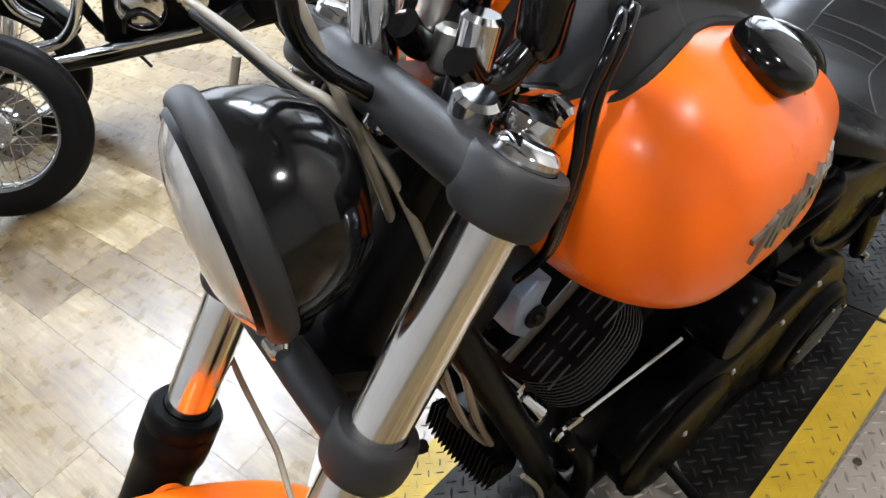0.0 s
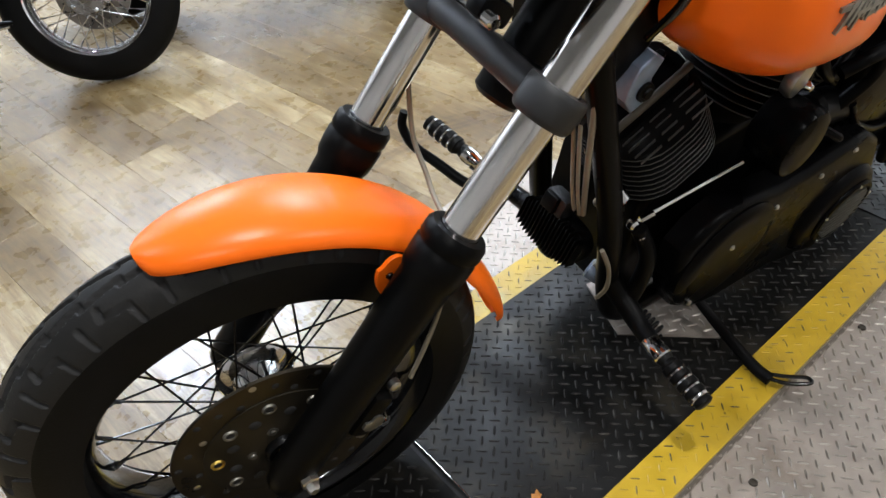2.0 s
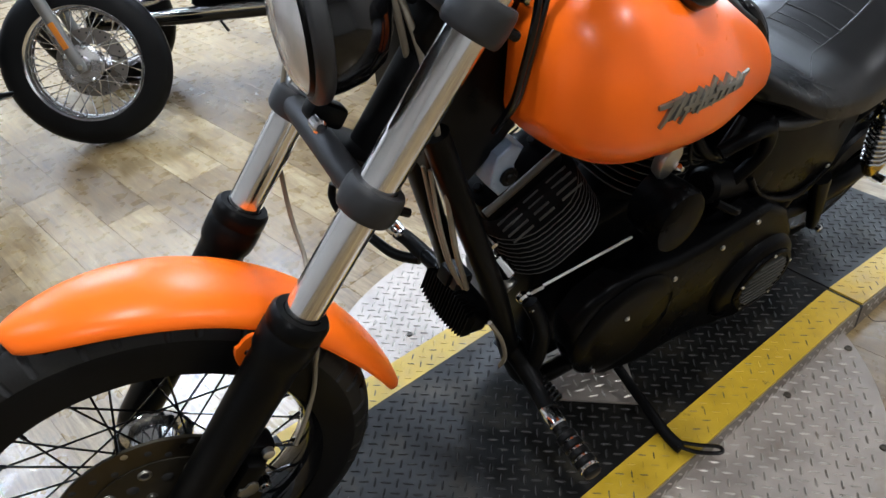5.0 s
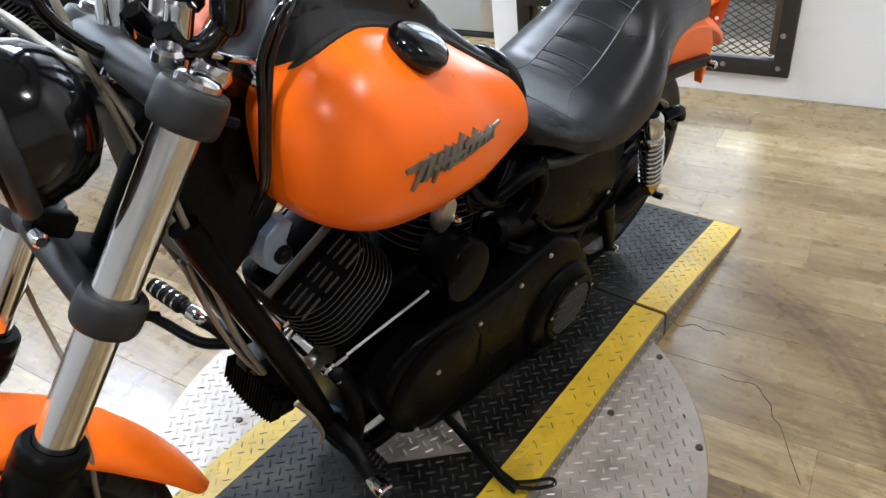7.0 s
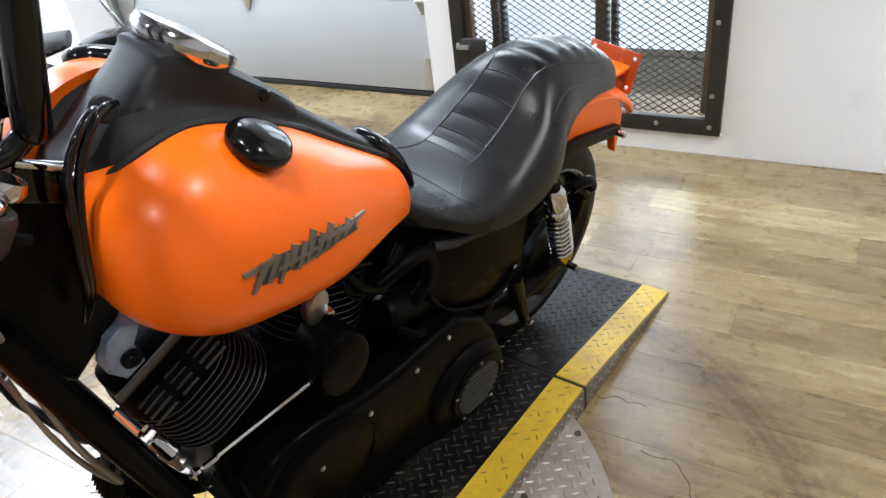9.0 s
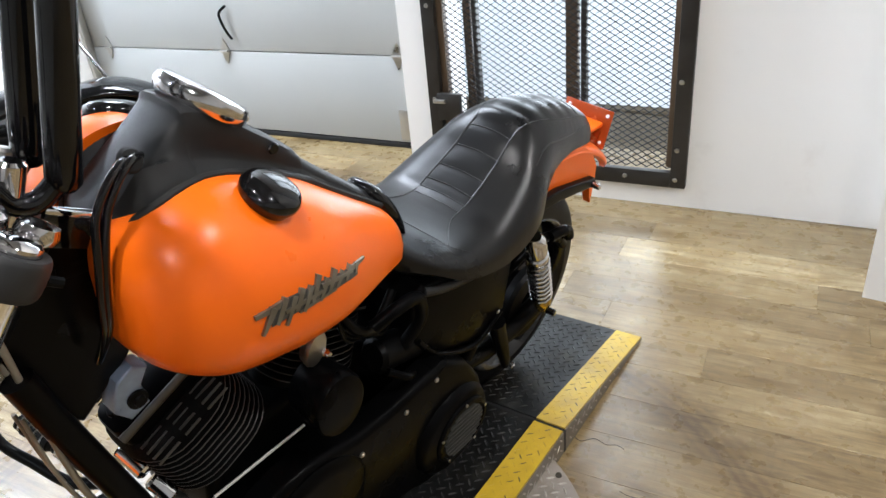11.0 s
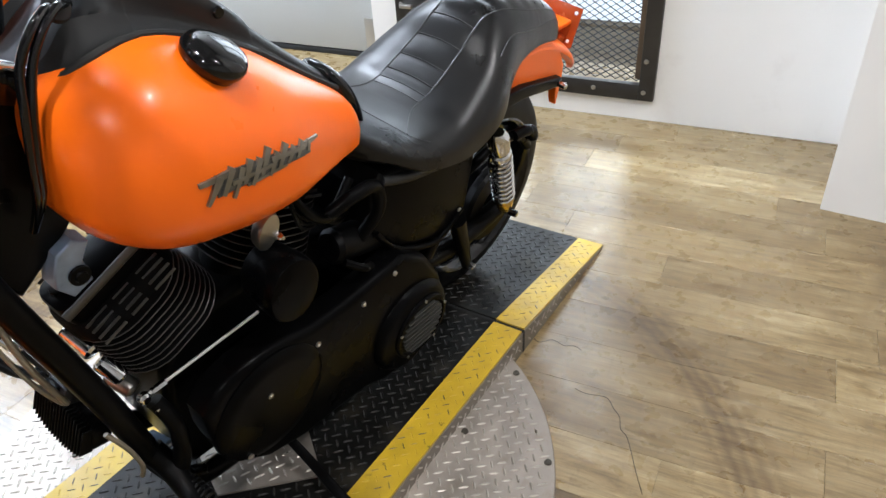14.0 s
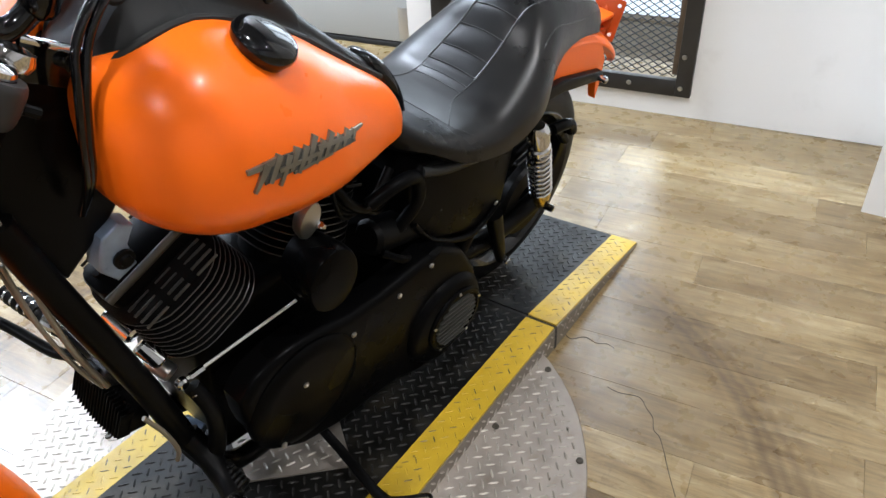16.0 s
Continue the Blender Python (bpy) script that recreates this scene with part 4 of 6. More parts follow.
def smooth_rows(rows, n=5):
    cols = list(zip(*rows))
    out = [spline([Vector((c0, c, 0)) for c0, c in zip(cols[0], col)], n) for col in cols[1:]]
    return [(out[0][i].x, *(o[i].y for o in out)) for i in range(len(out[0]))]


def row_at(rows, x):
    for a, b in zip(rows, rows[1:]):
        if a[0] <= x <= b[0]:
            t = (x - a[0]) / (b[0] - a[0])
            return [p + (q - p) * t for p, q in zip(a, b)]
    return rows[0] if x < rows[0][0] else rows[-1]


TROWS = smooth_rows(TANK)
PT = 0.88


def tank_y(x, z):
    _, zt, zb, w, dz = row_at(TROWS, x)
    zm = (zt + zb) / 2 - 0.008 + dz
    hh = zt - zm if z > zm else zm - zb
    si = min(1, abs(z - zm) / hh) ** (1 / PT)
    return 0.035 + (w - 0.035) * math.sqrt(1 - si * si) ** PT


for sgn in (-1, 1):
    rings = []
    for x, zt, zb, w, dz in TROWS:
        ring = []
        zm = (zt + zb) / 2 - 0.008 + dz
        lift = 0.0 if sgn < 0 else 0.034 - 0.044 * max(0, min(1, (x - 0.72) / 0.22))
        for k in range(33):
            a = math.pi / 2 + math.pi * k / 32
            co, si = -math.cos(a), math.sin(a)
            hh = (zt - zm) if si > 0 else (zm - zb)
            ring.append(Vector((x, (0.0 if sgn < 0 else 0.02) + sgn * (0.035 + (w - 0.035) * abs(co) ** PT), zm + lift + hh * math.copysign(abs(si) ** PT, si))))
        rings.append(ring)
    tank = part("fuel_tank", loft(rings), ORANGE, bike, "orange painted half of the split fuel tank")
    cm = Matrix.Translation((0.794 if sgn < 0 else 0.735, -0.112 if sgn < 0 else 0.135, 0.938 if sgn < 0 else 0.982)) @ Matrix.Rotation(radians(-20 * sgn), 4, "X") @ Matrix.Rotation(radians(18), 4, "Y")
    part("tank_cap", lathe([(0.03, -0.02), (0.036, -0.006), (0.041, 0.002), (0.0425, 0.01), (0.039, 0.018), (0.03, 0.023), (0.015, 0.026), (0, 0.027)], 48, cm), GLOSS, tank, "domed gloss black filler cap")
    # name badge: a jagged backing plate with slanted raised strokes, bent to the tank side
    def on_tank(u, v, out):
        x, z = 0.697 + 0.236 * u, 0.832 - 0.045 * u + 0.006 * math.sin(u * math.pi) + v
        return (x, sgn * (tank_y(x, z) + out), z)

    def ribbon(p, q, w0, w1, out, n=4):
        """A flat bar from p to q in the (u, v) of the badge."""
        b = bmesh.new()
        rows = []
        du, dv = (q[0] - p[0]) * 0.236, q[1] - p[1]
        ln = math.hypot(du, dv)
        for k in range(n + 1):
            f = k / n
            w = (w0 + (w1 - w0) * f) / 2
            u, v = p[0] + (q[0] - p[0]) * f, p[1] + (q[1] - p[1]) * f
            a0 = (u - dv / ln * w / 0.236, v + du / ln * w)
            a1 = (u + dv / ln * w / 0.236, v - du / ln * w)
            rows.append([Vector(on_tank(*a0, out)), Vector(on_tank(*a1, out)), Vector(on_tank(*a1, -0.002)), Vector(on_tank(*a0, -0.002))])
        b.free()
        return loft(rows)

    bad = part("badge", ribbon((0.1, 0.0), (0.86, -0.002), 0.03, 0.016, 0.002, 10), BADGE, tank, "dark pewter badge of slanted jagged strokes", smooth=False)
    STROKES = [((0.0, 0.012), (0.2, 0.014), 0.006, 0.009), ((0.13, 0.014), (0.06, -0.026), 0.012, 0.004), ((0.22, 0.02), (0.16, -0.018), 0.01, 0.007), ((0.29, 0.013), (0.23, -0.032), 0.009, 0.005), ((0.35, 0.02), (0.31, -0.014), 0.01, 0.006), ((0.42, 0.016), (0.36, -0.022), 0.009, 0.006), ((0.5, 0.026), (0.44, -0.014), 0.011, 0.006), ((0.56, 0.014), (0.5, -0.02), 0.009, 0.005), ((0.64, 0.022), (0.58, -0.013), 0.01, 0.006), ((0.71, 0.011), (0.66, -0.012), 0.009, 0.006), ((0.79, 0.015), (0.75, -0.009), 0.009, 0.005), ((0.86, 0.01), (0.83, -0.006), 0.008, 0.005), ((0.8, 0.006), (0.97, 0.009), 0.008, 0.003), ((0.2, -0.004), (0.5, -0.003), 0.006, 0.005), ((0.5, 0.006), (0.8, 0.003), 0.006, 0.005), ((0.3, -0.018), (0.62, -0.014), 0.004, 0.004)]
    for k, (p, q, w0, w1) in enumerate(STROKES):
        p, q = (p[0], p[1] * 0.85), (q[0] - (0.03 if q[1] < p[1] - 0.02 else 0), q[1] * 0.8)
        part("badge_stroke", ribbon(p, q, w0, w1, 0.0034 + 0.0006 * (k % 3)), PEWTER, bad, smooth=False)

# console and speedometer
CONS = [(0.596, 0.945, 0.01), (0.6, 0.951, 0.024), (0.606, 0.957, 0.034), (0.614, 0.963, 0.04), (0.63, 0.974, 0.045), (0.655, 0.992, 0.047), (0.695, 1.02, 0.047), (0.725, 1.045, 0.047), (0.735, 1.056, 0.047), (0.78, 1.037, 0.046), (0.84, 0.99, 0.042), (0.88, 0.958, 0.037), (0.915, 0.926, 0.032), (0.928, 0.908, 0.031), (1.0, 0.846, 0.031), (1.075, 0.785, 0.028)]
FLANGE = [(0.596, 0.014, 0.94, 0.0), (0.6, 0.03, 0.939, 0.002), (0.606, 0.042, 0.939, 0.005), (0.614, 0.054, 0.942, 0.009), (0.63, 0.068, 0.954, 0.014), (0.655, 0.0785, 0.97, 0.028), (0.695, 0.075, 0.977, 0.02), (0.725, 0.067, 0.974, 0.014), (0.735, 0.063, 0.972, 0.012), (0.78, 0.054, 0.957, 0.008), (0.84, 0.05, 0.93, 0.004), (0.88, 0.047, 0.907, 0.003), (0.915, 0.045, 0.886, 0.002), (0.928, 0.044, 0.878, 0.001), (1.0, 0.042, 0.824, 0.0), (1.075, 0.042, 0.772, 0.0)]


rings, edge = [], {-1: [], 1: []}
for (x, zt, wt), (_, ey, ez, up) in zip(smooth_rows(CONS, 4), smooth_rows(FLANGE, 4)):
    fy, fz = ey - 0.01 - 0.3 * up, ez + 0.008 + up
    half = [(ey + 0.003, ez - 0.008), (ey + 0.002, ez + 0.002), (ey - 0.003 - 0.1 * up, ez + 0.006 + 0.3 * up), (fy + 0.002, fz - 0.002), (fy, fz + 0.002)]
    half += [(fy + (wt - fy) * f, fz + (zt - 0.01 - fz) * f) for f in (0.3, 0.62, 0.9)]
    half += [(wt - 0.003, zt - 0.004), (wt - 0.01, zt), (wt * 0.4, zt + 0.003)]
    rings.append([Vector((x, -y, z)) for y, z in half] + [Vector((x, y, z)) for y, z in half[::-1]] + [Vector((x, 0, ez - 0.03))])
    for sgn in (-1, 1):
        edge[sgn].append((x, sgn * (ey + 0.003), ez + 0.001))
console = part("console", loft(rings), PLASTIC, bike, "black textured plastic dash console")
for sgn in (-1, 1):
    part("gasket", tube(edge[sgn][::3], 0.0055, 8, smooth=3), GAP, console, "black rubber edge strip")
    part("screw", lathe([(0, 0.004), (0.007, 0.003), (0.009, 0)], 14, Matrix.Translation((0.862, sgn * 0.042, 0.958)) @ Matrix.Rotation(radians(90 * -sgn), 4, "X")), GLOSS, console)
SPD = Matrix.Translation((0.789, 0.004, 1.036)) @ Matrix.Rotation(radians(38), 4, "Y")
spd = part("speedometer", lathe([(0.056, -0.012), (0.062, -0.005), (0.064, 0.004), (0.061, 0.013), (0.053, 0.018), (0.048, 0.018), (0.047, 0.0155)], 64, SPD), CHROME, console, "chrome bezelled speedometer")
part("glass", lathe([(0.048, 0.0165), (0.02, 0.0195), (0, 0.02)], 36, SPD), DIAL, spd, "grey dial under glass")
part("reset_knob", box(0.012, 0.03, 0.014, (0.066, 0.0, 0.006), 0.003), DULL, spd, m=SPD)

# seat
SEAT = [(1.03, 0.764, 0.715, 0.06), (1.055, 0.738, 0.675, 0.1), (1.11, 0.698, 0.655, 0.145), (1.19, 0.672, 0.612, 0.168), (1.28, 0.672, 0.592, 0.175), (1.33, 0.691, 0.592, 0.175), (1.37, 0.713, 0.6, 0.174), (1.412, 0.74, 0.613, 0.17), (1.455, 0.775, 0.627, 0.157), (1.5, 0.8, 0.668, 0.135), (1.56, 0.806, 0.688, 0.115), (1.64, 0.792, 0.69, 0.1), (1.72, 0.766, 0.676, 0.088), (1.78, 0.733, 0.66, 0.075), (1.815, 0.7, 0.65, 0.055)]
SROWS = smooth_rows(SEAT, 9)
RUNGS = (1.262, 1.283, 1.303, 1.325, 1.362, 1.41, 1.452)  # cross seams of the padded insert


def shoulder(x):
    """Roundness of the seat's section: boxy in the bucket, rounder at the pad."""
    f = max(0.0, min(1.0, (x - 1.34) / 0.14))
    return 0.62 + 0.2 * f, 0.55 + 0.22 * f


def seat_z(x, y):
    _, zt, zb, w = row_at(SROWS, x)
    ey, ez = shoulder(x)
    c = min(1, abs(y) / w) ** (1 / ey)
    return zb + (zt - zb) * math.sqrt(max(0, 1 - c * c)) ** ez


rings = []
for x, zt, zb, w in SROWS:
    ring = []
    for k in range(41):
        a = math.pi * k / 40
        co, si = math.cos(a), math.sin(a)
        ey, ez = shoulder(x)
        z = zb + (zt - zb) * si ** ez
        y = -w * math.copysign(abs(co) ** ey, co)
        pil = 0.0
        for x0, x1 in zip(RUNGS, RUNGS[1:]):
            if x0 < x < x1 and abs(y) < 0.06:
                pil = 0.065 * (x1 - x0) * math.sin(math.pi * (x - x0) / (x1 - x0)) ** 0.5 * math.cos(math.pi * y / 0.12) ** 0.5
        if 1.47 < x < 1.7 and abs(y) < 0.075:
            pil = 0.0055 * math.sin(math.pi * (((x - 1.47) / 0.046) % 1)) * math.cos(math.pi * y / 0.16)
        ring.append(Vector((x, y, z + pil)))
    ring += [Vector((x, w * 0.9, zb - 0.01)), Vector((x, -w * 0.9, zb - 0.01))]
    rings.append(ring)
seat = part("seat", loft(rings), LEATHER, bike, "black vinyl two-up seat with stitched panels")
rings = []
for x, zt, zb, w in smooth_rows([(1.062, 0.79, 0.765, 0.02), (1.07, 0.803, 0.745, 0.036), (1.085, 0.8, 0.72, 0.05), (1.105, 0.779, 0.7, 0.056), (1.125, 0.745, 0.68, 0.054), (1.14, 0.708, 0.66, 0.048)], 5):
    rings.append([Vector((x, w * math.copysign(abs(math.cos(a)) ** 0.8, math.cos(a)), zb + (zt - zb) * (0.5 + 0.5 * math.copysign(abs(math.sin(a)) ** 0.8, math.sin(a))))) for a in (2 * math.pi * k / 32 for k in range(32))])
part("seat_nose", loft(rings), GLOSS, seat, "glossy black rounded nose of the seat")


def seam(pts, r=0.0022, nm="seam"):
    path = [Vector((x, y, 0)) for x, y in pts]
    path = spline(path, 6)
    part(nm, tube([(p.x, p.y, seat_z(p.x, p.y) + 0.0004) for p in path], r, 6, smooth=2), STITCH, seat)


for sgn in (-1, 1):
    seam([(1.325, 0.0605 * sgn), (1.36, 0.0595 * sgn), (1.413, 0.056 * sgn), (1.452, 0.054 * sgn), (1.475, 0.054 * sgn), (1.5, 0.06 * sgn)], 0.0024, "piping")
    seam([(1.325, 0.0605 * sgn), (1.29, 0.06 * sgn), (1.258, 0.064 * sgn), (1.225, 0.084 * sgn), (1.187, 0.114 * sgn)], 0.0012)
    seam([(1.5, 0.06 * sgn), (1.58, 0.076 * sgn), (1.66, 0.074 * sgn), (1.76, 0.06 * sgn)], 0.0012)
    seam([(1.455, 0.124 * sgn), (1.5, 0.112 * sgn), (1.573, 0.104 * sgn), (1.666, 0.091 * sgn), (1.77, 0.07 * sgn)], 0.0015)
for x in RUNGS[1:]:
    seam([(x, -0.058), (x + 0.003, 0), (x, 0.058)], 0.0016 if x > 1.32 else 0.0012)
for k in range(6):
    x = 1.505 + 0.04 * k
    seam([(x, -0.064), (x + 0.005, 0), (x, 0.064)], 0.0014)
# stitches of the front skirt, and the glossy roll where the seat meets the tank
skirt_line = spline([Vector((x, y, 0)) for x, y in ((1.262, 0.13), (1.215, 0.1), (1.192, 0.04), (1.181, 0), (1.179, -0.06), (1.186, -0.12), (1.215, -0.15))], 7)
for p, q in zip(skirt_line, skirt_line[1:]):
    e = p.lerp(q, 0.7)
    part("stitch", tube([(v.x, v.y, seat_z(v.x, v.y) + 0.0003) for v in (p, e)], 0.0011, 5, smooth=1), STITCH, seat)
# rear fender, struts and plate bracket
RW = Matrix.Translation((1.62, 0, 0.307))
rf = part("rear_fender", arc_fender(RW, 0.395, 0.096, 40, -52, 0.03, 0.05, 0.18, tailmin=0.55), ORANGE, bike, "orange painted bobbed rear fender")
for sgn in (-1, 1):
    side = [(1.47, 0.605), (1.6, 0.6), (1.76, 0.562), (1.79, 0.575), (1.80, 0.6), (1.77, 0.64), (1.72, 0.675), (1.64, 0.695), (1.5, 0.69)]
    part("side_panel", prism(side, sgn * 0.094, sgn * 0.088, m=None), ORANGE, rf, "orange fender side")
    tip = part("fender_tip", prism([(1.79, 0.585), (1.815, 0.59), (1.822, 0.53), (1.82, 0.475), (1.808, 0.5), (1.796, 0.55)], sgn * 0.09, sgn * 0.07), ORANGE, rf)
    st = part("fender_strut", prism([(1.42, 0.585), (1.42, 0.615), (1.6, 0.612), (1.775, 0.576), (1.785, 0.562), (1.775, 0.55), (1.6, 0.58)], sgn * 0.112, sgn * 0.095, 0.004), BLACK, bike, "black fender strut")
    part("strut_bolt", rod((1.765, sgn * 0.11, 0.562), (1.765, sgn * 0.135, 0.562), 0.008, 12, 0.003), CHROME, st, "chrome acorn bolt")
    part("strut_screw", rod((1.5, sgn * 0.11, 0.6), (1.5, sgn * 0.118, 0.6), 0.006, 10, 0.002), DULL, st)
PB = Matrix.Translation((1.89, -0.0, 0.65)) @ Matrix.Rotation(radians(14), 4, "Y") @ Matrix.Rotation(radians(0), 4, "Z")
plate = part("plate_bracket", box(0.004, 0.14, 0.1, (0, 0, 0), 0.0015, m=None), REDPL, bike, "translucent orange-red plate bracket", PB)
# filled pale discs stand in for daylight through the bracket's holes
for yy, zz in ((-0.056, 0.035), (-0.056, -0.035), (0.056, 0.035), (0.056, -0.035)):
    part("pale_hole", lathe([(0, 0.003), (0.004, 0.003), (0.005, 0)], 10, PB @ Matrix.Translation((-0.002, yy, zz)) @ Matrix.Rotation(radians(-90), 4, "Y")), HOLE_LIGHT, plate)
part("bracket_arm", box(0.12, 0.1, 0.012, (1.85, 0, 0.66), 0.004), ORANGE, plate)
part("tail_lamp", box(0.05, 0.09, 0.04, (1.87, 0, 0.61), 0.012), REDPL, bike, "red tail lamp")

# rear wheel
RX = Matrix.Translation((1.562, 0, 0.298))
rear_wheel = part("rear_wheel", lathe(rim_profile(0.205, 0.07), 72, RX @ YAX), GLOSS, bike, "black cast rear wheel")
part("tyre", tyre_mesh(0.293, 0.14, 0.208, RX, plain_tread, 160, 32), RUBBER, rear_wheel, "black rear tyre")
part("hub", lathe([(0, -0.09), (0.05, -0.09), (0.06, -0.07), (0.06, 0.07), (0.05, 0.09), (0, 0.09)], 32, RX @ YAX), GLOSS, rear_wheel)
for k in range(9):
    a = 2 * math.pi * k / 9
    part("wheel_arm", tube([(0.05 * math.cos(a), 0, 0.05 * math.sin(a)), (0.2 * math.cos(a + 0.1), 0, 0.2 * math.sin(a + 0.1))], (0.014, 0.01), 8), GLOSS, rear_wheel, m=RX)
part("belt_pulley", lathe([(0.05, 0.0), (0.1, 0.0), (0.105, 0.02), (0.1, 0.03), (0.05, 0.03)], 40, RX @ Matrix.Translation((0, -0.075, 0)) @ YAX), BLACK, rear_wheel, "black belt pulley")
part("swingarm", tube([(1.2, -0.1, 0.3), (1.4, -0.11, 0.27), (1.62, -0.115, 0.3)], 0.024, 12), BLACK, bike, "black swingarm")
part("swingarm", tube([(1.2, 0.1, 0.3), (1.4, 0.11, 0.27), (1.62, 0.115, 0.3)], 0.024, 12), BLACK, bike, "black swingarm")
part("belt_guard", tube([(1.42, -0.1, 0.46), (1.53, -0.104, 0.49), (1.62, -0.105, 0.475), (1.68, -0.105, 0.42)], 0.012, 10), SMOOTHBLK, bike, "black belt guard")
part("guard_end", tube([(1.585, -0.115, 0.492), (1.625, -0.12, 0.492), (1.66, -0.12, 0.478), (1.672, -0.12, 0.455)], 0.014, 10), SMOOTHBLK, bike, "grey rubber bump stop")
for sgn in (-1, 1):
    p, q = Vector((1.437, sgn * 0.158, 0.578)), Vector((1.54, sgn * 0.152, 0.322))
    d = (q - p).normalized()
    L_ = (q - p).length
    A = along(p, q)
    shock = part("shock_absorber", lathe([(0, -0.01), (0.014, -0.01), (0.021, 0.0), (0.024, 0.01), (0.024, 0.045), (0.022, 0.052), (0.026, 0.056), (0.026, 0.066), (0.016, 0.07), (0.015, L_ - 0.06), (0.02, L_ - 0.055), (0.0, L_ - 0.05)], 24, A), CHROME, bike, "chrome rear shock absorber")
    turns = []
    for k in range(9 * 10 + 1):
        a = 2 * math.pi * k / 10
        turns.append((0.0245 * math.cos(a), 0.0245 * math.sin(a), 0.07 + (L_ - 0.125) * k / 90))
    part("spring", tube(turns, 0.0042, 8, smooth=1), CHROME, shock, "chrome coil spring", A)
    part("lower_sleeve", lathe([(0.012, L_ - 0.058), (0.023, L_ - 0.056), (0.025, L_ - 0.045), (0.02, L_ - 0.02), (0.014, L_), (0, L_ + 0.008)], 24, A), BRASS, shock, "brass coloured lower mount")
    part("mount_bolt", rod(q + Vector((0, sgn * 0.01, 0)), q + Vector((0.004, sgn * 0.035, 0)), 0.009, 12, 0.003), GLOSS, shock)

# engine
def rounded(hx, hy, r, z, n=6):
    """A ring with round corners at height z."""
    pts = []
    for q, (sx, sy) in enumerate(((1, 1), (-1, 1), (-1, -1), (1, -1))):
        for k in range(n + 1):
            a = math.pi / 2 * (q + k / n)
            pts.append(Vector((sx * (hx - r) + r * math.cos(a), sy * (hy - r) + r * math.sin(a), z)))
    return pts


def cylinder(ang, cx, cz, y_half):
    M = Matrix.Translation((cx, 0, cz)) @ Matrix.Rotation(radians(ang), 4, "Y")
    core = part("cylinder", loft([rounded(0.07, y_half - 0.035, 0.06, z) for z in (0.08, 0.262)]), WRINKLE, bike, "black engine cylinder with cooling fins", M)
    for k in range(9):
        z = 0.158 + k * 0.0132
        hx, hy = 0.098 - 0.001 * k, y_half - 0.001 * k
        b = loft([rounded(hx - 0.002, hy - 0.002, 0.07, z - 0.0017), rounded(hx, hy, 0.072, z - 0.0007), rounded(hx, hy, 0.072, z + 0.0007), rounded(hx - 0.002, hy - 0.002, 0.07, z + 0.0017)])
        part("fin", b, WRINKLE, core, m=M)
        rim = loft([rounded(hx - 0.0004, hy - 0.0004, 0.0716, z - 0.0013), rounded(hx + 0.0004, hy + 0.0004, 0.0724, z - 0.0006), rounded(hx + 0.0004, hy + 0.0004, 0.0724, z + 0.0006), rounded(hx - 0.0004, hy - 0.0004, 0.0716, z + 0.0013)], caps=False)
        part("fin_edge", rim, FIN, core, "bright machined fin edge", M)
    head = part("cylinder_head", loft([rounded(0.092, y_half - 0.022, 0.06, 0.266), rounded(0.09, y_half - 0.025, 0.06, 0.273), rounded(0.08, y_half - 0.045, 0.05, 0.284)]), WRINKLE, core, "black cylinder head", M)
    for sgn in (-1, 1):
        for k in range(4):
            yy = sgn * (0.05 + 0.012 * k)
            for x0, x1 in ((-0.07, -0.03), (-0.018, 0.012), (0.028, 0.068)):
                part("head_rib", box(x1 - x0, 0.0014, 0.006, ((x0 + x1) / 2, yy, 0.2845 - 0.0035 * k), 0.0005, seg=1), FIN, head, m=M)
    hd = part("rocker_box", loft([rounded(0.078, 0.042, 0.02, 0.27), rounded(0.078, 0.04, 0.02, 0.308), rounded(0.074, 0.034, 0.018, 0.319), rounded(0.06, 0.02, 0.012, 0.323)]), SMOOTHBLK, core, "black rocker box", M)
    part("gasket_edge", tube([(-0.075, -0.037, 0.312), (0.0, -0.0385, 0.313), (0.075, -0.037, 0.312)], 0.007, 10), SCUFF, core, "worn brown cover edge", M)
    for xx in (-0.055, 0.055):
        part("bolt", rod((xx, 0.0, 0.318), (xx, 0.0, 0.33), 0.008, 8, 0.002), BLACK, hd, m=M)
    return core


cylinder(-27, 0.772, 0.36, 0.102)
cylinder(20, 0.84, 0.38, 0.1)
case = [(0.67, 0.17), (0.65, 0.3), (0.66, 0.42), (0.7, 0.5), (0.95, 0.52), (1.1, 0.48), (1.25, 0.42), (1.28, 0.25), (1.2, 0.17), (0.9, 0.13), (0.68, 0.14)]
part("crankcase", prism(case, -0.07, 0.13, 0.02), BLACK, bike, "black engine case")
PRIM = [(0.66, 0.4), (0.664, 0.35), (0.678, 0.285), (0.705, 0.222), (0.77, 0.168), (0.86, 0.14), (0.95, 0.135), (1.03, 0.125), (1.09, 0.098), (1.17, 0.085), (1.24, 0.1), (1.285, 0.15), (1.295, 0.22), (1.26, 0.315), (1.205, 0.395), (1.13, 0.445), (1.06, 0.437), (0.97, 0.428), (0.89, 0.43), (0.84, 0.443), (0.79, 0.453), (0.735, 0.452), (0.69, 0.438)]
prim = part("primary_cover", prism(PRIM, -0.176, -0.125, 0.016), SMOOTHBLK, bike, "smooth black primary drive cover")
part("stator_boss", lathe([(0.118, -0.01), (0.118, 0.002), (0.11, 0.01), (0.09, 0.0125), (0, 0.013)], 56, Matrix.Translation((0.785, -0.176, 0.325)) @ YAX), SMOOTHBLK, prim)
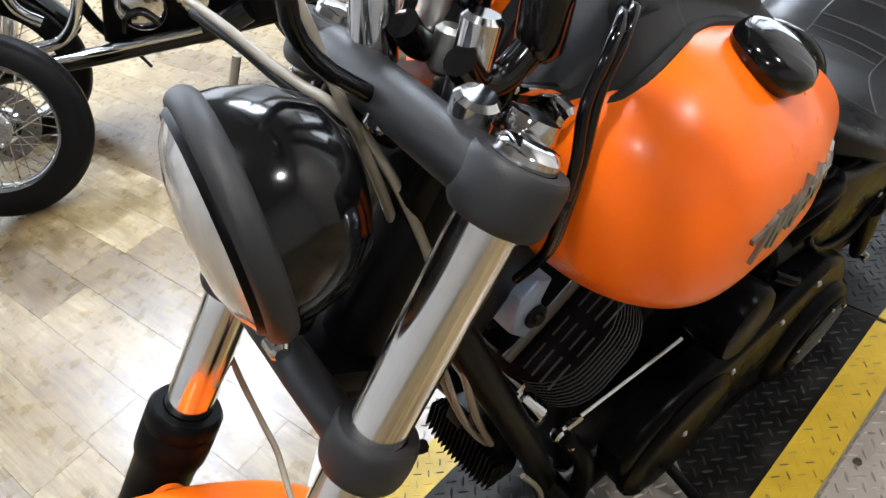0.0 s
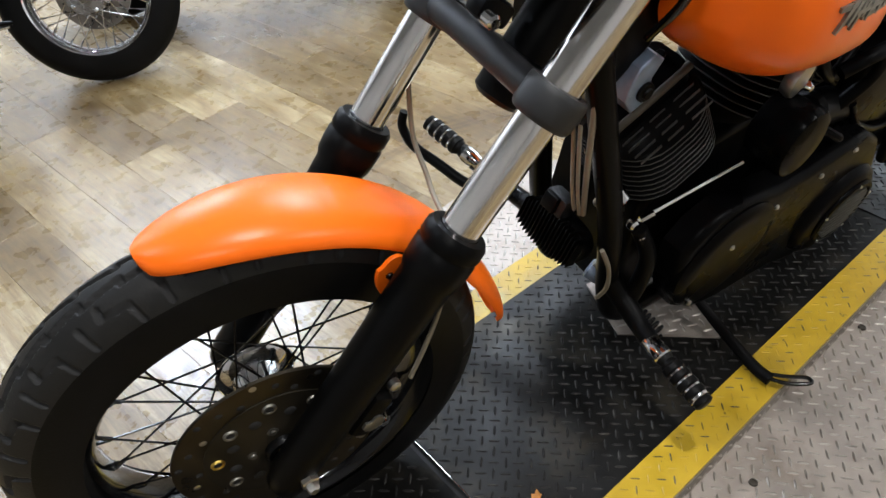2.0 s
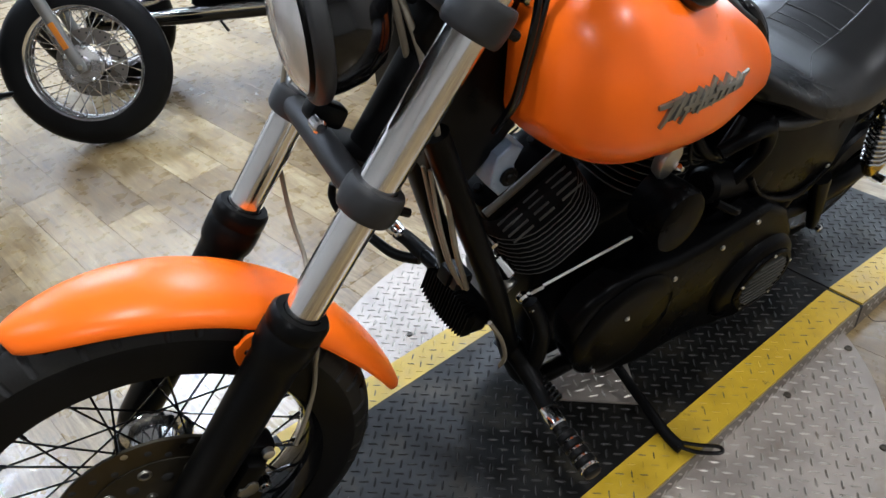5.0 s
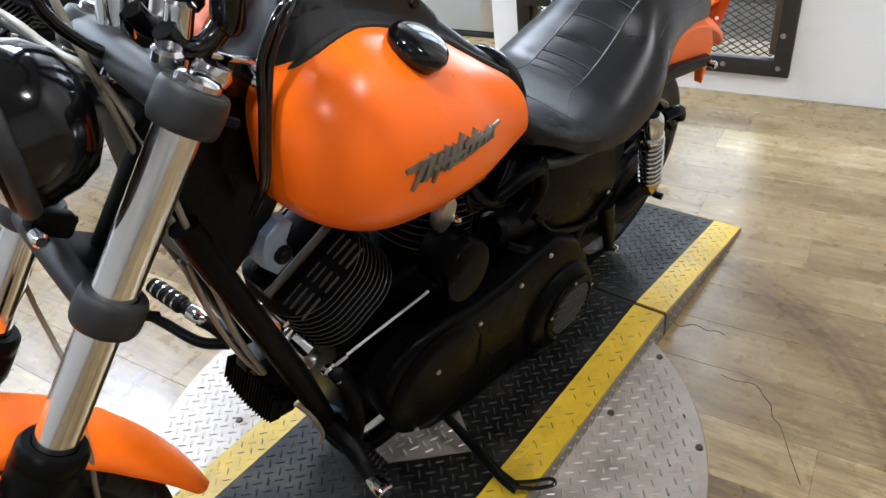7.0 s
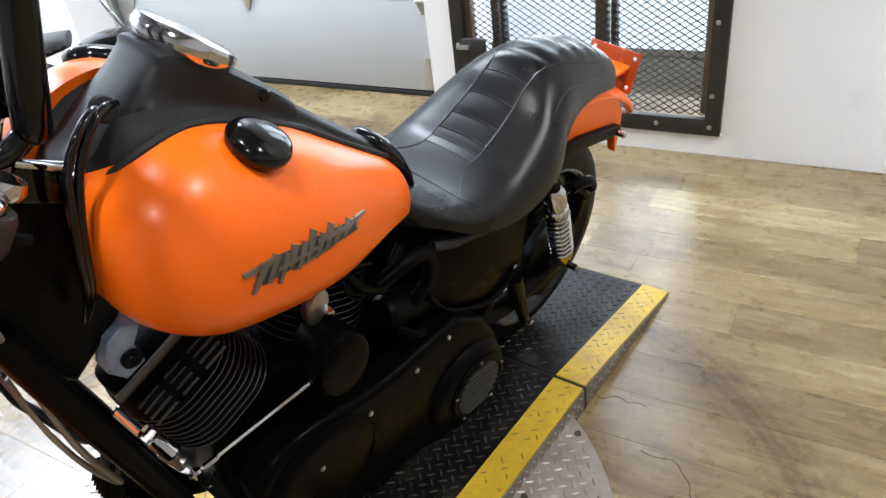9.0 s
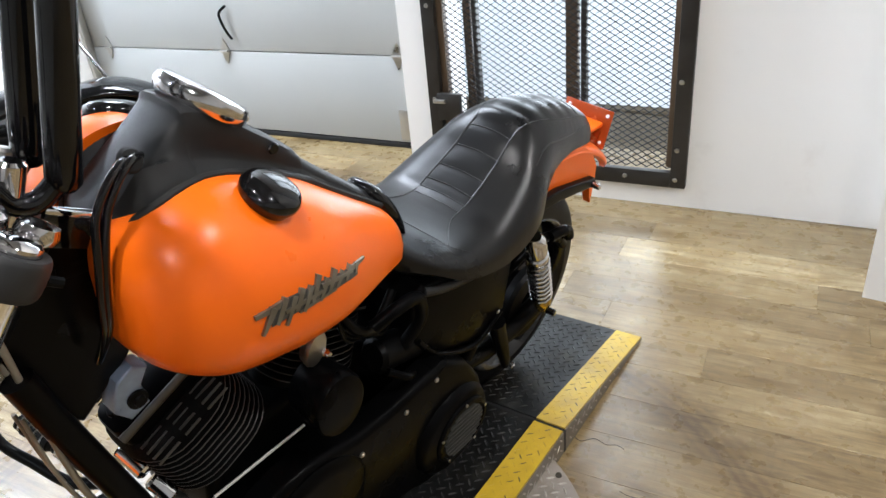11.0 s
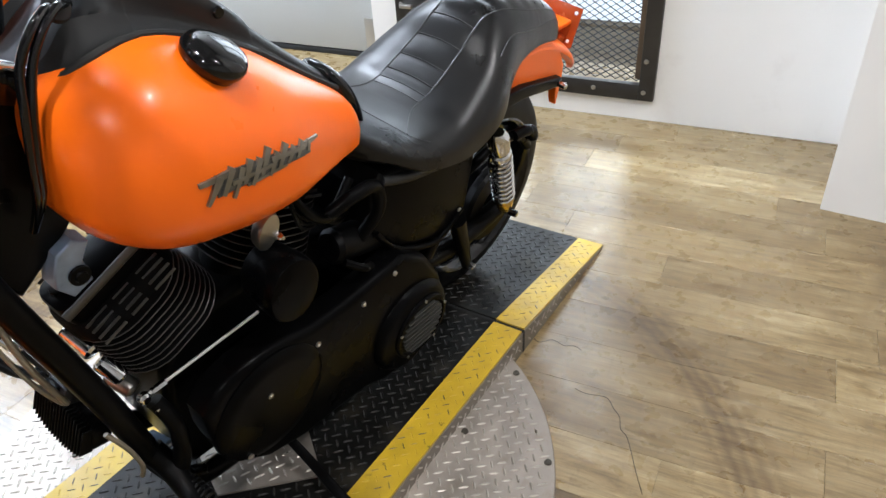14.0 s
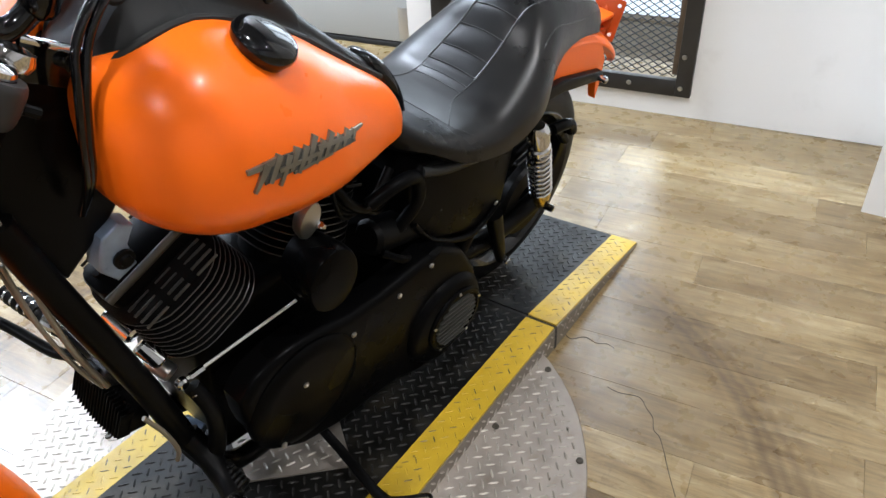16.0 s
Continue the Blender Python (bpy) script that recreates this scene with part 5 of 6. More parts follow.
part("clutch_boss", lathe([(0.118, -0.03), (0.116, -0.005), (0.108, 0.012), (0.098, 0.018), (0, 0.018)], 56, Matrix.Translation((1.165, -0.176, 0.225)) @ YAX), SMOOTHBLK, prim)
derby = part("derby_cover", lathe([(0.082, 0.016), (0.082, 0.022), (0.078, 0.026), (0.071, 0.0265), (0.069, 0.022), (0, 0.022)], 56, Matrix.Translation((1.18, -0.176, 0.225)) @ YAX), SMOOTHBLK, prim, "round black derby cover with louvres")
for k in range(9):
    z = -0.054 + 0.0135 * k
    h = math.sqrt(0.066 ** 2 - z * z)
    part("louvre", box(2 * h - 0.006, 0.009, 0.0036, (1.18, -0.2, 0.225 + z), 0.001, seg=1), LOUVRE, derby)
for k in range(5):
    a = 2 * math.pi * (k + 0.25) / 5
    part("bolt", rod((1.18 + 0.076 * math.cos(a), -0.2, 0.225 + 0.076 * math.sin(a)), (1.18 + 0.076 * math.cos(a), -0.204, 0.225 + 0.076 * math.sin(a)), 0.0035, 10), DULL, derby)
for x, z in ((0.774, 0.365), (0.896, 0.384), (1.013, 0.399), (0.72, 0.245), (1.1, 0.42)):
    part("bolt", lathe([(0, 0.005), (0.003, 0.005), (0.0035, 0.004), (0.0055, 0.003), (0.0055, 0)], 12, Matrix.Translation((x, -0.176 if (x - 0.785) ** 2 + (z - 0.325) ** 2 > 0.0135 else -0.188, z)) @ YAX), DULL, prim, "zinc cap screw")
hm = Matrix.Translation((0.845, -0.14, 0.557)) @ Matrix.Rotation(radians(-8), 4, "Y")
horn = part("horn_cover", loft([[Vector((0.052 * s * math.cos(a), y, 0.066 * s * math.sin(a))) for a in (2 * math.pi * k / 40 for k in range(40))] for y, s in ((0.03, 0.9), (-0.02, 1.0), (-0.036, 1.0), (-0.044, 0.94), (-0.0475, 0.8), (-0.048, 0.3))]), SMOOTHBLK, bike, "oval black horn cover", hm)
hb = part("horn_bracket", loft([[Vector((0.02 * s * math.cos(a), y, 0.034 * s * math.sin(a))) for a in (2 * math.pi * k / 28 for k in range(28))] for y, s in ((0.01, 0.9), (-0.004, 1), (-0.01, 0.9), (-0.012, 0.5))]), DULL, bike, "grey oval steel horn bracket", Matrix.Translation((0.842, -0.125, 0.65)) @ Matrix.Rotation(radians(20), 4, "Y"))
part("acorn_nut", lathe([(0, 0.014), (0.005, 0.012), (0.008, 0.005), (0.008, 0)], 14, Matrix.Translation((0.857, -0.135, 0.636)) @ YAX), CHROME, hb)
al = part("engine_mount", prism([(0.566, 0.69), (0.575, 0.715), (0.6, 0.728), (0.62, 0.715), (0.606, 0.69), (0.612, 0.652), (0.582, 0.638), (0.562, 0.665)], -0.046, -0.012, 0.004), ALU, bike, "blue-grey alloy engine mount")
part("mount_bolt", lathe([(0, 0.012), (0.008, 0.012), (0.009, 0.008), (0.015, 0.007), (0.015, 0)], 16, Matrix.Translation((0.595, -0.044, 0.672)) @ YAX), BLACK, al)

# intake side clutter under the tank and seat
hose("fuel_hose", [(0.9, -0.1, 0.69), (0.94, -0.12, 0.62), (0.99, -0.115, 0.59), (1.05, -0.1, 0.63)], 0.009, BLACK, "black rubber hose")
hose("breather_hose", [(0.97, -0.13, 0.61), (1.02, -0.145, 0.635), (1.075, -0.14, 0.62), (1.09, -0.135, 0.56), (1.06, -0.12, 0.5)], 0.013, SMOOTHBLK, "black moulded breather hose")
for k in range(5):
    hose("wire", [(0.89, -0.06 - 0.015 * k, 0.72), (0.93, -0.11, 0.64 - 0.012 * k), (1.0, -0.12, 0.57 + 0.01 * k), (1.08, -0.08, 0.56)], 0.0035, BLACK, "black wire")
part("petcock", rod((0.915, -0.1, 0.715), (0.925, -0.11, 0.675), 0.008, 12, 0.002), DULL, bike, "zinc fuel tap")
sc = [(1.07, 0.6), (1.1, 0.63), (1.36, 0.6), (1.4, 0.55), (1.39, 0.4), (1.3, 0.36), (1.15, 0.42), (1.08, 0.5)]
cov = part("side_cover", prism(sc, -0.135, 0.1, 0.014), SMOOTHBLK, bike, "black plastic battery side cover")
for x, z in ((1.1, 0.565), (1.37, 0.57), (1.36, 0.41)):
    part("screw", rod((x, -0.135, z), (x, -0.14, z), 0.006, 10, 0.002), DULL, cov)
part("cover_ridge", tube([(1.1, -0.13, 0.615), (1.16, -0.139, 0.6), (1.26, -0.141, 0.585), (1.345, -0.135, 0.575)], (0.011, 0.013), 12), PLASTIC, cov, "black moulded cover ridge")
part("cover_lip", tube([(1.09, -0.132, 0.5), (1.15, -0.139, 0.43), (1.28, -0.139, 0.37), (1.37, -0.136, 0.41)], 0.007, 10), SMOOTHBLK, cov)
part("starter", rod((1.0, -0.1, 0.5), (1.12, -0.1, 0.47), 0.035, 20, 0.008), BLACK, bike, "black starter motor")
part("starter_lead", tube([(1.0, -0.14, 0.49), (1.03, -0.16, 0.47), (1.06, -0.15, 0.45)], 0.008, 8), SMOOTHBLK, bike)

# frame
for sgn in (-1, 1):
    part("frame_downtube", tube([(0.47, sgn * 0.045, 0.8), (0.5, sgn * 0.062, 0.68), (0.56, sgn * 0.085, 0.46), (0.61, sgn * 0.09, 0.25), (0.66, sgn * 0.09, 0.15), (0.76, sgn * 0.09, 0.12), (1.1, sgn * 0.09, 0.12)], 0.02, 14), BLACK, bike, "black frame downtube")
    part("frame_rail", tube([(1.1, sgn * 0.09, 0.12), (1.24, sgn * 0.1, 0.2), (1.34, sgn * 0.11, 0.4), (1.42, sgn * 0.11, 0.58), (1.5, sgn * 0.1, 0.62)], 0.018, 12), BLACK, bike, "black frame rail")
part("frame_backbone", tube([(0.55, 0, 0.9), (0.8, 0, 0.86), (1.05, 0, 0.73), (1.2, 0, 0.62)], 0.03, 12), BLACK, bike, "black frame backbone")
part("pivot_bracket", tube([(1.36, -0.135, 0.38), (1.395, -0.14, 0.28), (1.42, -0.142, 0.21)], (0.022, 0.012), 10), BLACK, bike, "black passenger peg bracket")
part("bracket_bolt", rod((1.422, -0.15, 0.215), (1.422, -0.165, 0.213), 0.009, 12, 0.003), CHROME, bike, "chrome bracket bolt")

# finned regulator on the front of the frame
RG = Matrix.Translation((0.535, 0.0, 0.378)) @ Matrix.Rotation(radians(20), 4, "Y")
rg = part("regulator", loft([[Vector((x, 0.07 * f * math.copysign(abs(math.cos(a)) ** 0.6, math.cos(a)), 0.034 * f * math.copysign(abs(math.sin(a)) ** 0.7, math.sin(a)))) for a in (2 * math.pi * k / 40 for k in range(40))] for x, f in ((0.03, 0.9), (0.024, 0.98), (0.0, 1.0), (-0.006, 0.97))]), BLACK, bike, "black finned voltage regulator", RG)
for k in range(18):
    y = -0.0646 + 0.0076 * k
    h = 0.0355 * math.sqrt(max(0.05, 1 - (y / 0.0745) ** 2)) ** 0.6
    part("fin", box(0.022, 0.0026, 2 * h, (-0.012, y, 0), 0.001, seg=1), BLACK, rg, m=RG)
part("plug", box(0.036, 0.05, 0.036, (-0.005, 0.012, 0.05), 0.007), PLASTIC, rg, "grey connector plug", RG)
part("plug_latch", box(0.012, 0.03, 0.03, (-0.027, 0.015, 0.053), 0.003), BLACK, rg, m=RG)
for dy in (0.0, 0.012):
    hose("drain_hose", [(0.455 + dy * 0.3, -0.04 - dy, 0.75), (0.468, -0.05 - dy, 0.65), (0.49, -0.05 - dy, 0.55), (0.515, -0.045 - dy, 0.48)], 0.003, HOSE, "clear sleeved hose")
hose("oil_hose", [(0.54, -0.1, 0.42), (0.56, -0.11, 0.37), (0.573, -0.11, 0.31), (0.572, -0.1, 0.27)], 0.004, HOSE, "clear sleeved hose")

for p, q, r, mt in (((0.585, -0.04, 0.5), (0.6, -0.07, 0.47), 0.014, CHROME), ((0.6, -0.02, 0.44), (0.615, -0.06, 0.42), 0.016, DULL), ((0.57, 0.0, 0.55), (0.58, -0.05, 0.53), 0.015, CHROME), ((0.62, -0.03, 0.25), (0.635, -0.07, 0.24), 0.02, ALU), ((0.605, -0.05, 0.3), (0.61, -0.075, 0.29), 0.01, DULL)):
    part("oil_fitting", rod(p, q, r, 12, 0.004), mt, bike, "metal oil line fitting")


# forward foot controls
def foot_peg(p, q, parent, label):
    d = (Vector(q) - Vector(p))
    h = d.length
    A = along(p, q)
    pg = part("foot_peg", lathe([(0, 0), (0.013, 0), (0.015, 0.004), (0.015, 0.02), (0.013, 0.024), (0.016, 0.03), (0.016, h - 0.006), (0.011, h), (0, h)], 20, A), RUBBER, parent, label)
    part("clevis", lathe([(0.009, -0.03), (0.014, -0.025), (0.0155, -0.012), (0.0175, -0.008), (0.0175, 0.012), (0.014, 0.016), (0.0, 0.016)], 20, A), CHROME, pg, "chrome peg clevis")
    for k in range(4):
        z = 0.04 + (h - 0.05) * k / 3.4
        part("rubber_ring", lathe([(0.0158, z - 0.008), (0.0188, z - 0.006), (0.0192, z + 0.004), (0.0158, z + 0.006)], 20, A), RUBBER, pg)
        part("chrome_band", lathe([(0.0165, z + 0.006), (0.0178, z + 0.007), (0.0178, z + 0.0115), (0.0165, z + 0.0125)], 20, A), CHROME, pg)
    part("end_cap", lathe([(0.0145, h - 0.004), (0.0165, h), (0.0165, h + 0.005), (0.012, h + 0.008), (0, h + 0.008)], 20, A), RUBBER, pg)
    return pg


fl = part("control_bracket", tube([(0.6, -0.09, 0.3), (0.61, -0.12, 0.27), (0.608, -0.17, 0.252), (0.598, -0.212, 0.252)], (0.022, 0.017), 12), BLACK, bike, "black forward control bracket")
foot_peg((0.594, -0.232, 0.252), (0.588, -0.339, 0.25), bike, "black rubber foot peg with chrome bands")
part("peg_spring", tube([(0.62 + 0.013 * math.cos(k * 0.785), -0.155 - 0.0012 * k, 0.254 + 0.013 * math.sin(k * 0.785)) for k in range(48)], 0.003, 6, smooth=1), BLACK, bike, "black return spring")
part("shift_lever", tube([(0.622, -0.1, 0.42), (0.635, -0.125, 0.37), (0.632, -0.13, 0.3), (0.615, -0.13, 0.25)], (0.014, 0.016), 12), BLACK, bike, "black shift lever")
part("pivot_bolt", lathe([(0, 0.012), (0.005, 0.012), (0.009, 0.008), (0.0095, 0)], 12, Matrix.Translation((0.622, -0.105, 0.412)) @ YAX), CHROME, bike, "chrome pivot bolt")
rodp = part("shift_rod", rod((0.618, -0.092, 0.432), (0.818, -0.12, 0.486), 0.0026, 10), ROD, bike, "polished shift rod")
part("heim_joint", lathe([(0, -0.008), (0.007, -0.008), (0.0105, -0.004), (0.0105, 0.004), (0.007, 0.008), (0, 0.008)], 16, Matrix.Translation((0.612, -0.092, 0.43)) @ YAX), CHROME, rodp, "chrome rod end")
part("rod_nut", rod((0.626, -0.0931, 0.4342), (0.65, -0.0965, 0.4406), 0.006, 6), CHROME, rodp)
fr = part("control_bracket", tube([(0.6, 0.09, 0.3), (0.6, 0.16, 0.28), (0.585, 0.24, 0.29), (0.57, 0.27, 0.3)], (0.02, 0.015), 12), BLACK, bike, "black forward control bracket")
foot_peg((0.57, 0.28, 0.305), (0.545, 0.385, 0.326), bike, "black rubber foot peg with chrome bands")
part("brake_pedal", tube([(0.585, 0.2, 0.27), (0.55, 0.25, 0.262), (0.525, 0.33, 0.272), (0.505, 0.39, 0.285), (0.5, 0.42, 0.315), (0.508, 0.425, 0.345)], (0.012, 0.009), 12), BLACK, bike, "black brake pedal arm")


# kickstand, from frame to the platform
toL = BIKE.inverted()
ks = [toL @ Vector(p) for p in ((0.87, 0.62, 0.16), (0.86, 0.53, 0.115), (0.845, 0.465, 0.098), (0.834, 0.42, 0.09), (0.83, 0.385, 0.088))]
stand = part("kickstand", tube([tuple(p) for p in ks], (0.01, 0.0125), 12, flat=0.45), BLACK, bike, "black kickstand leg")
loop = [toL @ Vector(p) for p in ((0.828, 0.392, 0.09), (0.845, 0.362, 0.086), (0.872, 0.336, 0.084), (0.884, 0.332, 0.084), (0.886, 0.344, 0.084), (0.862, 0.368, 0.086), (0.84, 0.392, 0.09))]
part("stand_loop", tube([tuple(p) for p in loop], 0.004, 8), GLOSS, stand, "black wire loop foot")

leaf_edge = [0.9, 1.1, 0.7, 1.15, 0.8, 0.95, 0.62, 1.05, 0.75, 1.2, 0.68, 0.92, 1.12, 0.6, 1.0, 0.8]
leaf = part("dry_leaf", loft([[Vector((0.017 * f * e * math.cos(a), 0.0105 * f * e * math.sin(a), 0.0014 + 0.005 * f * (e - 0.6) + 0.0035 * f * math.sin(2 * a + 0.6) ** 2)) for e, a in ((1 + (e - 1) * f, 2 * math.pi * k / 16) for k, e in enumerate(leaf_edge))] for f in (0.1, 0.5, 1.0)]), LEAF, None, "", pose(0.338, 0.517, PZ + 0.002, 0, 0, 30), False)
tagged(leaf, "small dry orange leaf lying on the platform", "leaf")

# bare plate lying on the deck below the engine
patch = empty("floor_plate", Matrix(), "bare aluminium diamond plate offcut lying on the deck", "plate")
PO = [(0.726, 0.66), (0.865, 0.512), (0.945, 0.62), (0.88, 0.78), (0.79, 0.8)]


def in_patch(x, y):
    return all((b[0] - a[0]) * (y - a[1]) - (b[1] - a[1]) * (x - a[0]) > 0.002 for a, b in zip(PO, PO[1:] + PO[:1]))


bp = bmesh.new()
lo = [bp.verts.new((x, y, PZ + 0.003)) for x, y in PO]
hi = [bp.verts.new((x, y, PZ + 0.008)) for x, y in PO]
bp.faces.new(hi)
bp.faces.new(lo[::-1])
for i in range(5):
    bp.faces.new((lo[i], lo[(i + 1) % 5], hi[(i + 1) % 5], hi[i]))
part("sheet", bp, PLATE_S, patch, smooth=False)
raw("raised_pattern", lugs(in_patch, lambda x, y: PZ + 0.008, 0.0224, radians(65), (0.0262, 0.0066, 0.0022), (0.84, 0.65), 0.4), LUG_S, patch)

# ---- two parked motorcycles behind ----
def cruiser_body(parent, sx, axle=1.62):
    """The black body of a parked cruiser; sx is the way its rear lies from the front wheel."""
    X = Matrix.Scale(sx, 4, (1, 0, 0))
    part("engine_case", prism([(0.5, 0.3), (0.44, 0.36), (0.52, 0.56), (1.05, 0.56), (1.2, 0.46), (1.15, 0.3), (0.8, 0.26)], -0.12, 0.15, 0.03), BLACK, parent, "black engine case", X)
    for ang in (-24, 22):
        M = X @ Matrix.Translation((0.78, 0, 0.42)) @ Matrix.Rotation(radians(ang), 4, "Y")
        cc = part("cylinder", box(0.1, 0.14, 0.26, (0, 0, 0.22), 0.015), WRINKLE, parent, "black finned cylinder", M)
        for k in range(9):
            part("fin", box(0.15, 0.18, 0.005, (0, 0, 0.12 + k * 0.017), 0.001, seg=1), FIN, cc, m=M)
    part("frame_rail", tube([(0.33, -0.08, 0.9), (0.4, -0.08, 0.6), (0.46, -0.08, 0.38), (0.62, -0.08, 0.29), (1.3, -0.08, 0.3)], 0.02, 12), BLACK, parent, "black frame rail", X)
    rows = [(0.42, 0.92, 0.78, 0.1), (0.5, 0.97, 0.74, 0.15), (0.66, 0.98, 0.72, 0.16), (0.88, 0.93, 0.72, 0.14), (1.02, 0.86, 0.74, 0.09)]
    rings = [[Vector((x, w * math.cos(a), (zt + zb) / 2 + (zt - zb) / 2 * math.sin(a))) for a in (2 * math.pi * k / 28 for k in range(28))] for x, zt, zb, w in smooth_rows(rows)]
    tk = part("fuel_tank", loft(rings), GLOSS, parent, "gloss black fuel tank", X)
    part("tank_cap", lathe([(0.04, 0), (0.042, 0.01), (0.03, 0.02), (0, 0.024)], 24, X @ Matrix.Translation((0.68, 0, 0.978))), CHROME, tk)
    rows = [(axle - 0.62, 0.7, 0.64, 0.09), (axle - 0.5, 0.67, 0.6, 0.14), (axle - 0.37, 0.68, 0.6, 0.15), (axle - 0.27, 0.7, 0.63, 0.13), (axle - 0.17, 0.7, 0.65, 0.1)]
    rings = [[Vector((x, w * math.cos(a), (zt + zb) / 2 + (zt - zb) / 2 * math.sin(a))) for a in (2 * math.pi * k / 28 for k in range(28))] for x, zt, zb, w in smooth_rows(rows)]
    part("seat", loft(rings), LEATHER, parent, "black vinyl seat", X)
    rw = X @ Matrix.Translation((axle, 0, 0.32))
    wheel = part("rear_wheel", lathe(rim_profile(0.22, 0.06), 56, rw @ YAX), CHROME, parent, "chrome rear wheel")
    part("tyre", tyre_mesh(0.32, 0.15, 0.222, rw, plain_tread, 90, 24), RUBBER, wheel, "black rear tyre")
    part("hub_plate", lathe([(0, -0.08), (0.2, -0.03), (0.2, 0.03), (0, 0.08)], 40, rw @ YAX), DULL, wheel)
    part("rear_fender", arc_fender(rw, 0.36, 0.1, 40 * sx, -80 * sx, 0.04, 0.05, 0.1, tailmin=0.6), GLOSS, parent, "gloss black rear fender")
    bar2 = part("handlebar", tube([(0.45, -0.42, 1.12), (0.42, -0.3, 1.15), (0.35, -0.1, 1.06), (0.35, 0.1, 1.06), (0.42, 0.3, 1.15), (0.45, 0.42, 1.12)], 0.013, 12), CHROME, parent, "chrome handlebar", X)
    part("grip", rod((0.46, -0.44, 1.12), (0.435, -0.33, 1.145), 0.018, 14, 0.004), RUBBER, bar2, "black rubber grip", X)


OBIKE = pose(0.484, 2.86, 0, -5, 0, -12)
other = empty("parked_motorcycle", OBIKE, "black cruiser motorcycle with chrome wire-spoke front wheel, parked", "motorcycle", "parked motorcycles")
OZ = 0.298
OW = OBIKE.inverted() @ pose(0.484, 2.862, OZ, -18, 0, -24)  # front wheel turned on its stand
ow = spoked_wheel(other, OW, 0.209, 0.045, 0.05, 0.06, 40, CHROME, CHROME, CHROME, "front_wheel", "chrome laced wire-spoke wheel", 0.002)
part("tyre", tyre_mesh(0.307, 0.108, 0.212, OW, plain_tread, 160, 28), RUBBER, ow, "black tyre")
# the disc sits on the far side of the spokes
obd = part("brake_disc", lathe([(0.07, 0.0), (0.13, 0.0), (0.13, 0.004), (0.07, 0.004), (0.07, 0.0)], 64, OW @ Matrix.Translation((0, 0.07, 0)) @ YAX), DISC_GREY, ow, "drilled steel brake disc")
for k in range(30):
    a, rr = 2 * math.pi * k / 30, (0.1, 0.111, 0.121)[k % 3]
    part("drill_hole", lathe([(0, 0.0012), (0.0036, 0.0012), (0.004, 0)], 8, OW @ Matrix.Translation((rr * math.cos(a), 0.0655, rr * math.sin(a))) @ YAX), GAP, obd)
for k in range(5):
    a = 2 * math.pi * k / 5
    part("disc_bolt", rod((0.062 * math.cos(a), -0.066, 0.062 * math.sin(a)), (0.062 * math.cos(a), -0.08, 0.062 * math.sin(a)), 0.009, 10, 0.003), CHROME, ow, m=OW)
part("hub_cap", lathe([(0, 0.1), (0.012, 0.1), (0.016, 0.09), (0.028, 0.088), (0.033, 0.08), (0.066, 0.075), (0.072, 0.068), (0.072, 0.055)], 36, OW @ YAX), HUBGREY, ow, "round grey alloy hub cap")
for sgn in (-1, 1):
    foot = OW @ Vector((-0.004, sgn * 0.105, 0))
    way = (OW.to_3x3() @ Vector((-math.sin(radians(15)), 0, math.cos(radians(15))))).normalized()
    lg = part("fork_leg", lathe([(0, -0.03), (0.016, -0.028), (0.021, -0.01), (0.022, 0.3), (0.0225, 0.38), (0.026, 0.4), (0.02, 0.41), (0.02, 0.82), (0, 0.82)], 24, along(foot, foot + way)), FORKGREY, other, "grey alloy fork leg")
    part("axle_nut", rod(foot - Vector((0, sgn * -0.02, 0)), foot + Vector((0, sgn * 0.036, 0)), 0.011, 6, 0.002), DULL, lg)
    out = (Vector((-0.25, sgn, 0)) - way * way.dot(Vector((-0.25, sgn, 0)))).normalized()
    face = Matrix.Translation(foot + way * 0.115 + out * 0.0225) @ Matrix((way.cross(out), out, way)).transposed().to_4x4()
    part("reflector", box(0.022, 0.008, 0.1, (0, 0, 0), 0.003), AMBER, lg, "amber fork reflector", face)
cruiser_body(other, -1)
part("foot_control", tube([(-0.42, -0.14, 0.32), (-0.36, -0.17, 0.3), (-0.3, -0.18, 0.3), (-0.26, -0.17, 0.295)], (0.012, 0.007), 10), BLACK, other, "black foot control linkage")
part("control_rod", rod((-0.5, -0.16, 0.28), (-0.27, -0.17, 0.285), 0.006, 10), CHROME, other, "chrome control rod")
part("header_pipe", tube([(-0.62, -0.1, 0.62), (-0.5, -0.15, 0.5), (-0.45, -0.16, 0.4), (-0.5, -0.16, 0.3), (-0.7, -0.16, 0.27)], 0.02, 14), BLACK, other, "black header pipe")
sg = part("turn_signal", rod((-0.4, 0.26, 0.86), (-0.44, 0.26, 0.86), 0.03, 18, 0.01), AMBER, other, "amber turn signal")
part("signal_stem", rod((-0.42, 0.08, 0.86), (-0.42, 0.26, 0.86), 0.008, 10), CHROME, sg)

second = empty("parked_motorcycle", pose(0.69, 3.365, 0, 3, 0, -35.4), "black cruiser motorcycle with long chrome exhaust, parked behind another", "motorcycle", "parked motorcycles")
SW2 = Matrix.Translation((0, 0, 0.32))
w2 = spoked_wheel(second, SW2, 0.23, 0.045, 0.05, 0.06, 36, CHROME, CHROME, CHROME, "front_wheel", "chrome laced wire-spoke wheel", 0.002)
part("tyre", tyre_mesh(0.32, 0.11, 0.233, SW2, plain_tread, 100, 24), RUBBER, w2, "black tyre")
part("front_fender", arc_fender(SW2, 0.35, 0.075, 50, -80, 0.03, 0.1, 0.1, tailmin=0.6), GLOSS, second, "gloss black front fender")
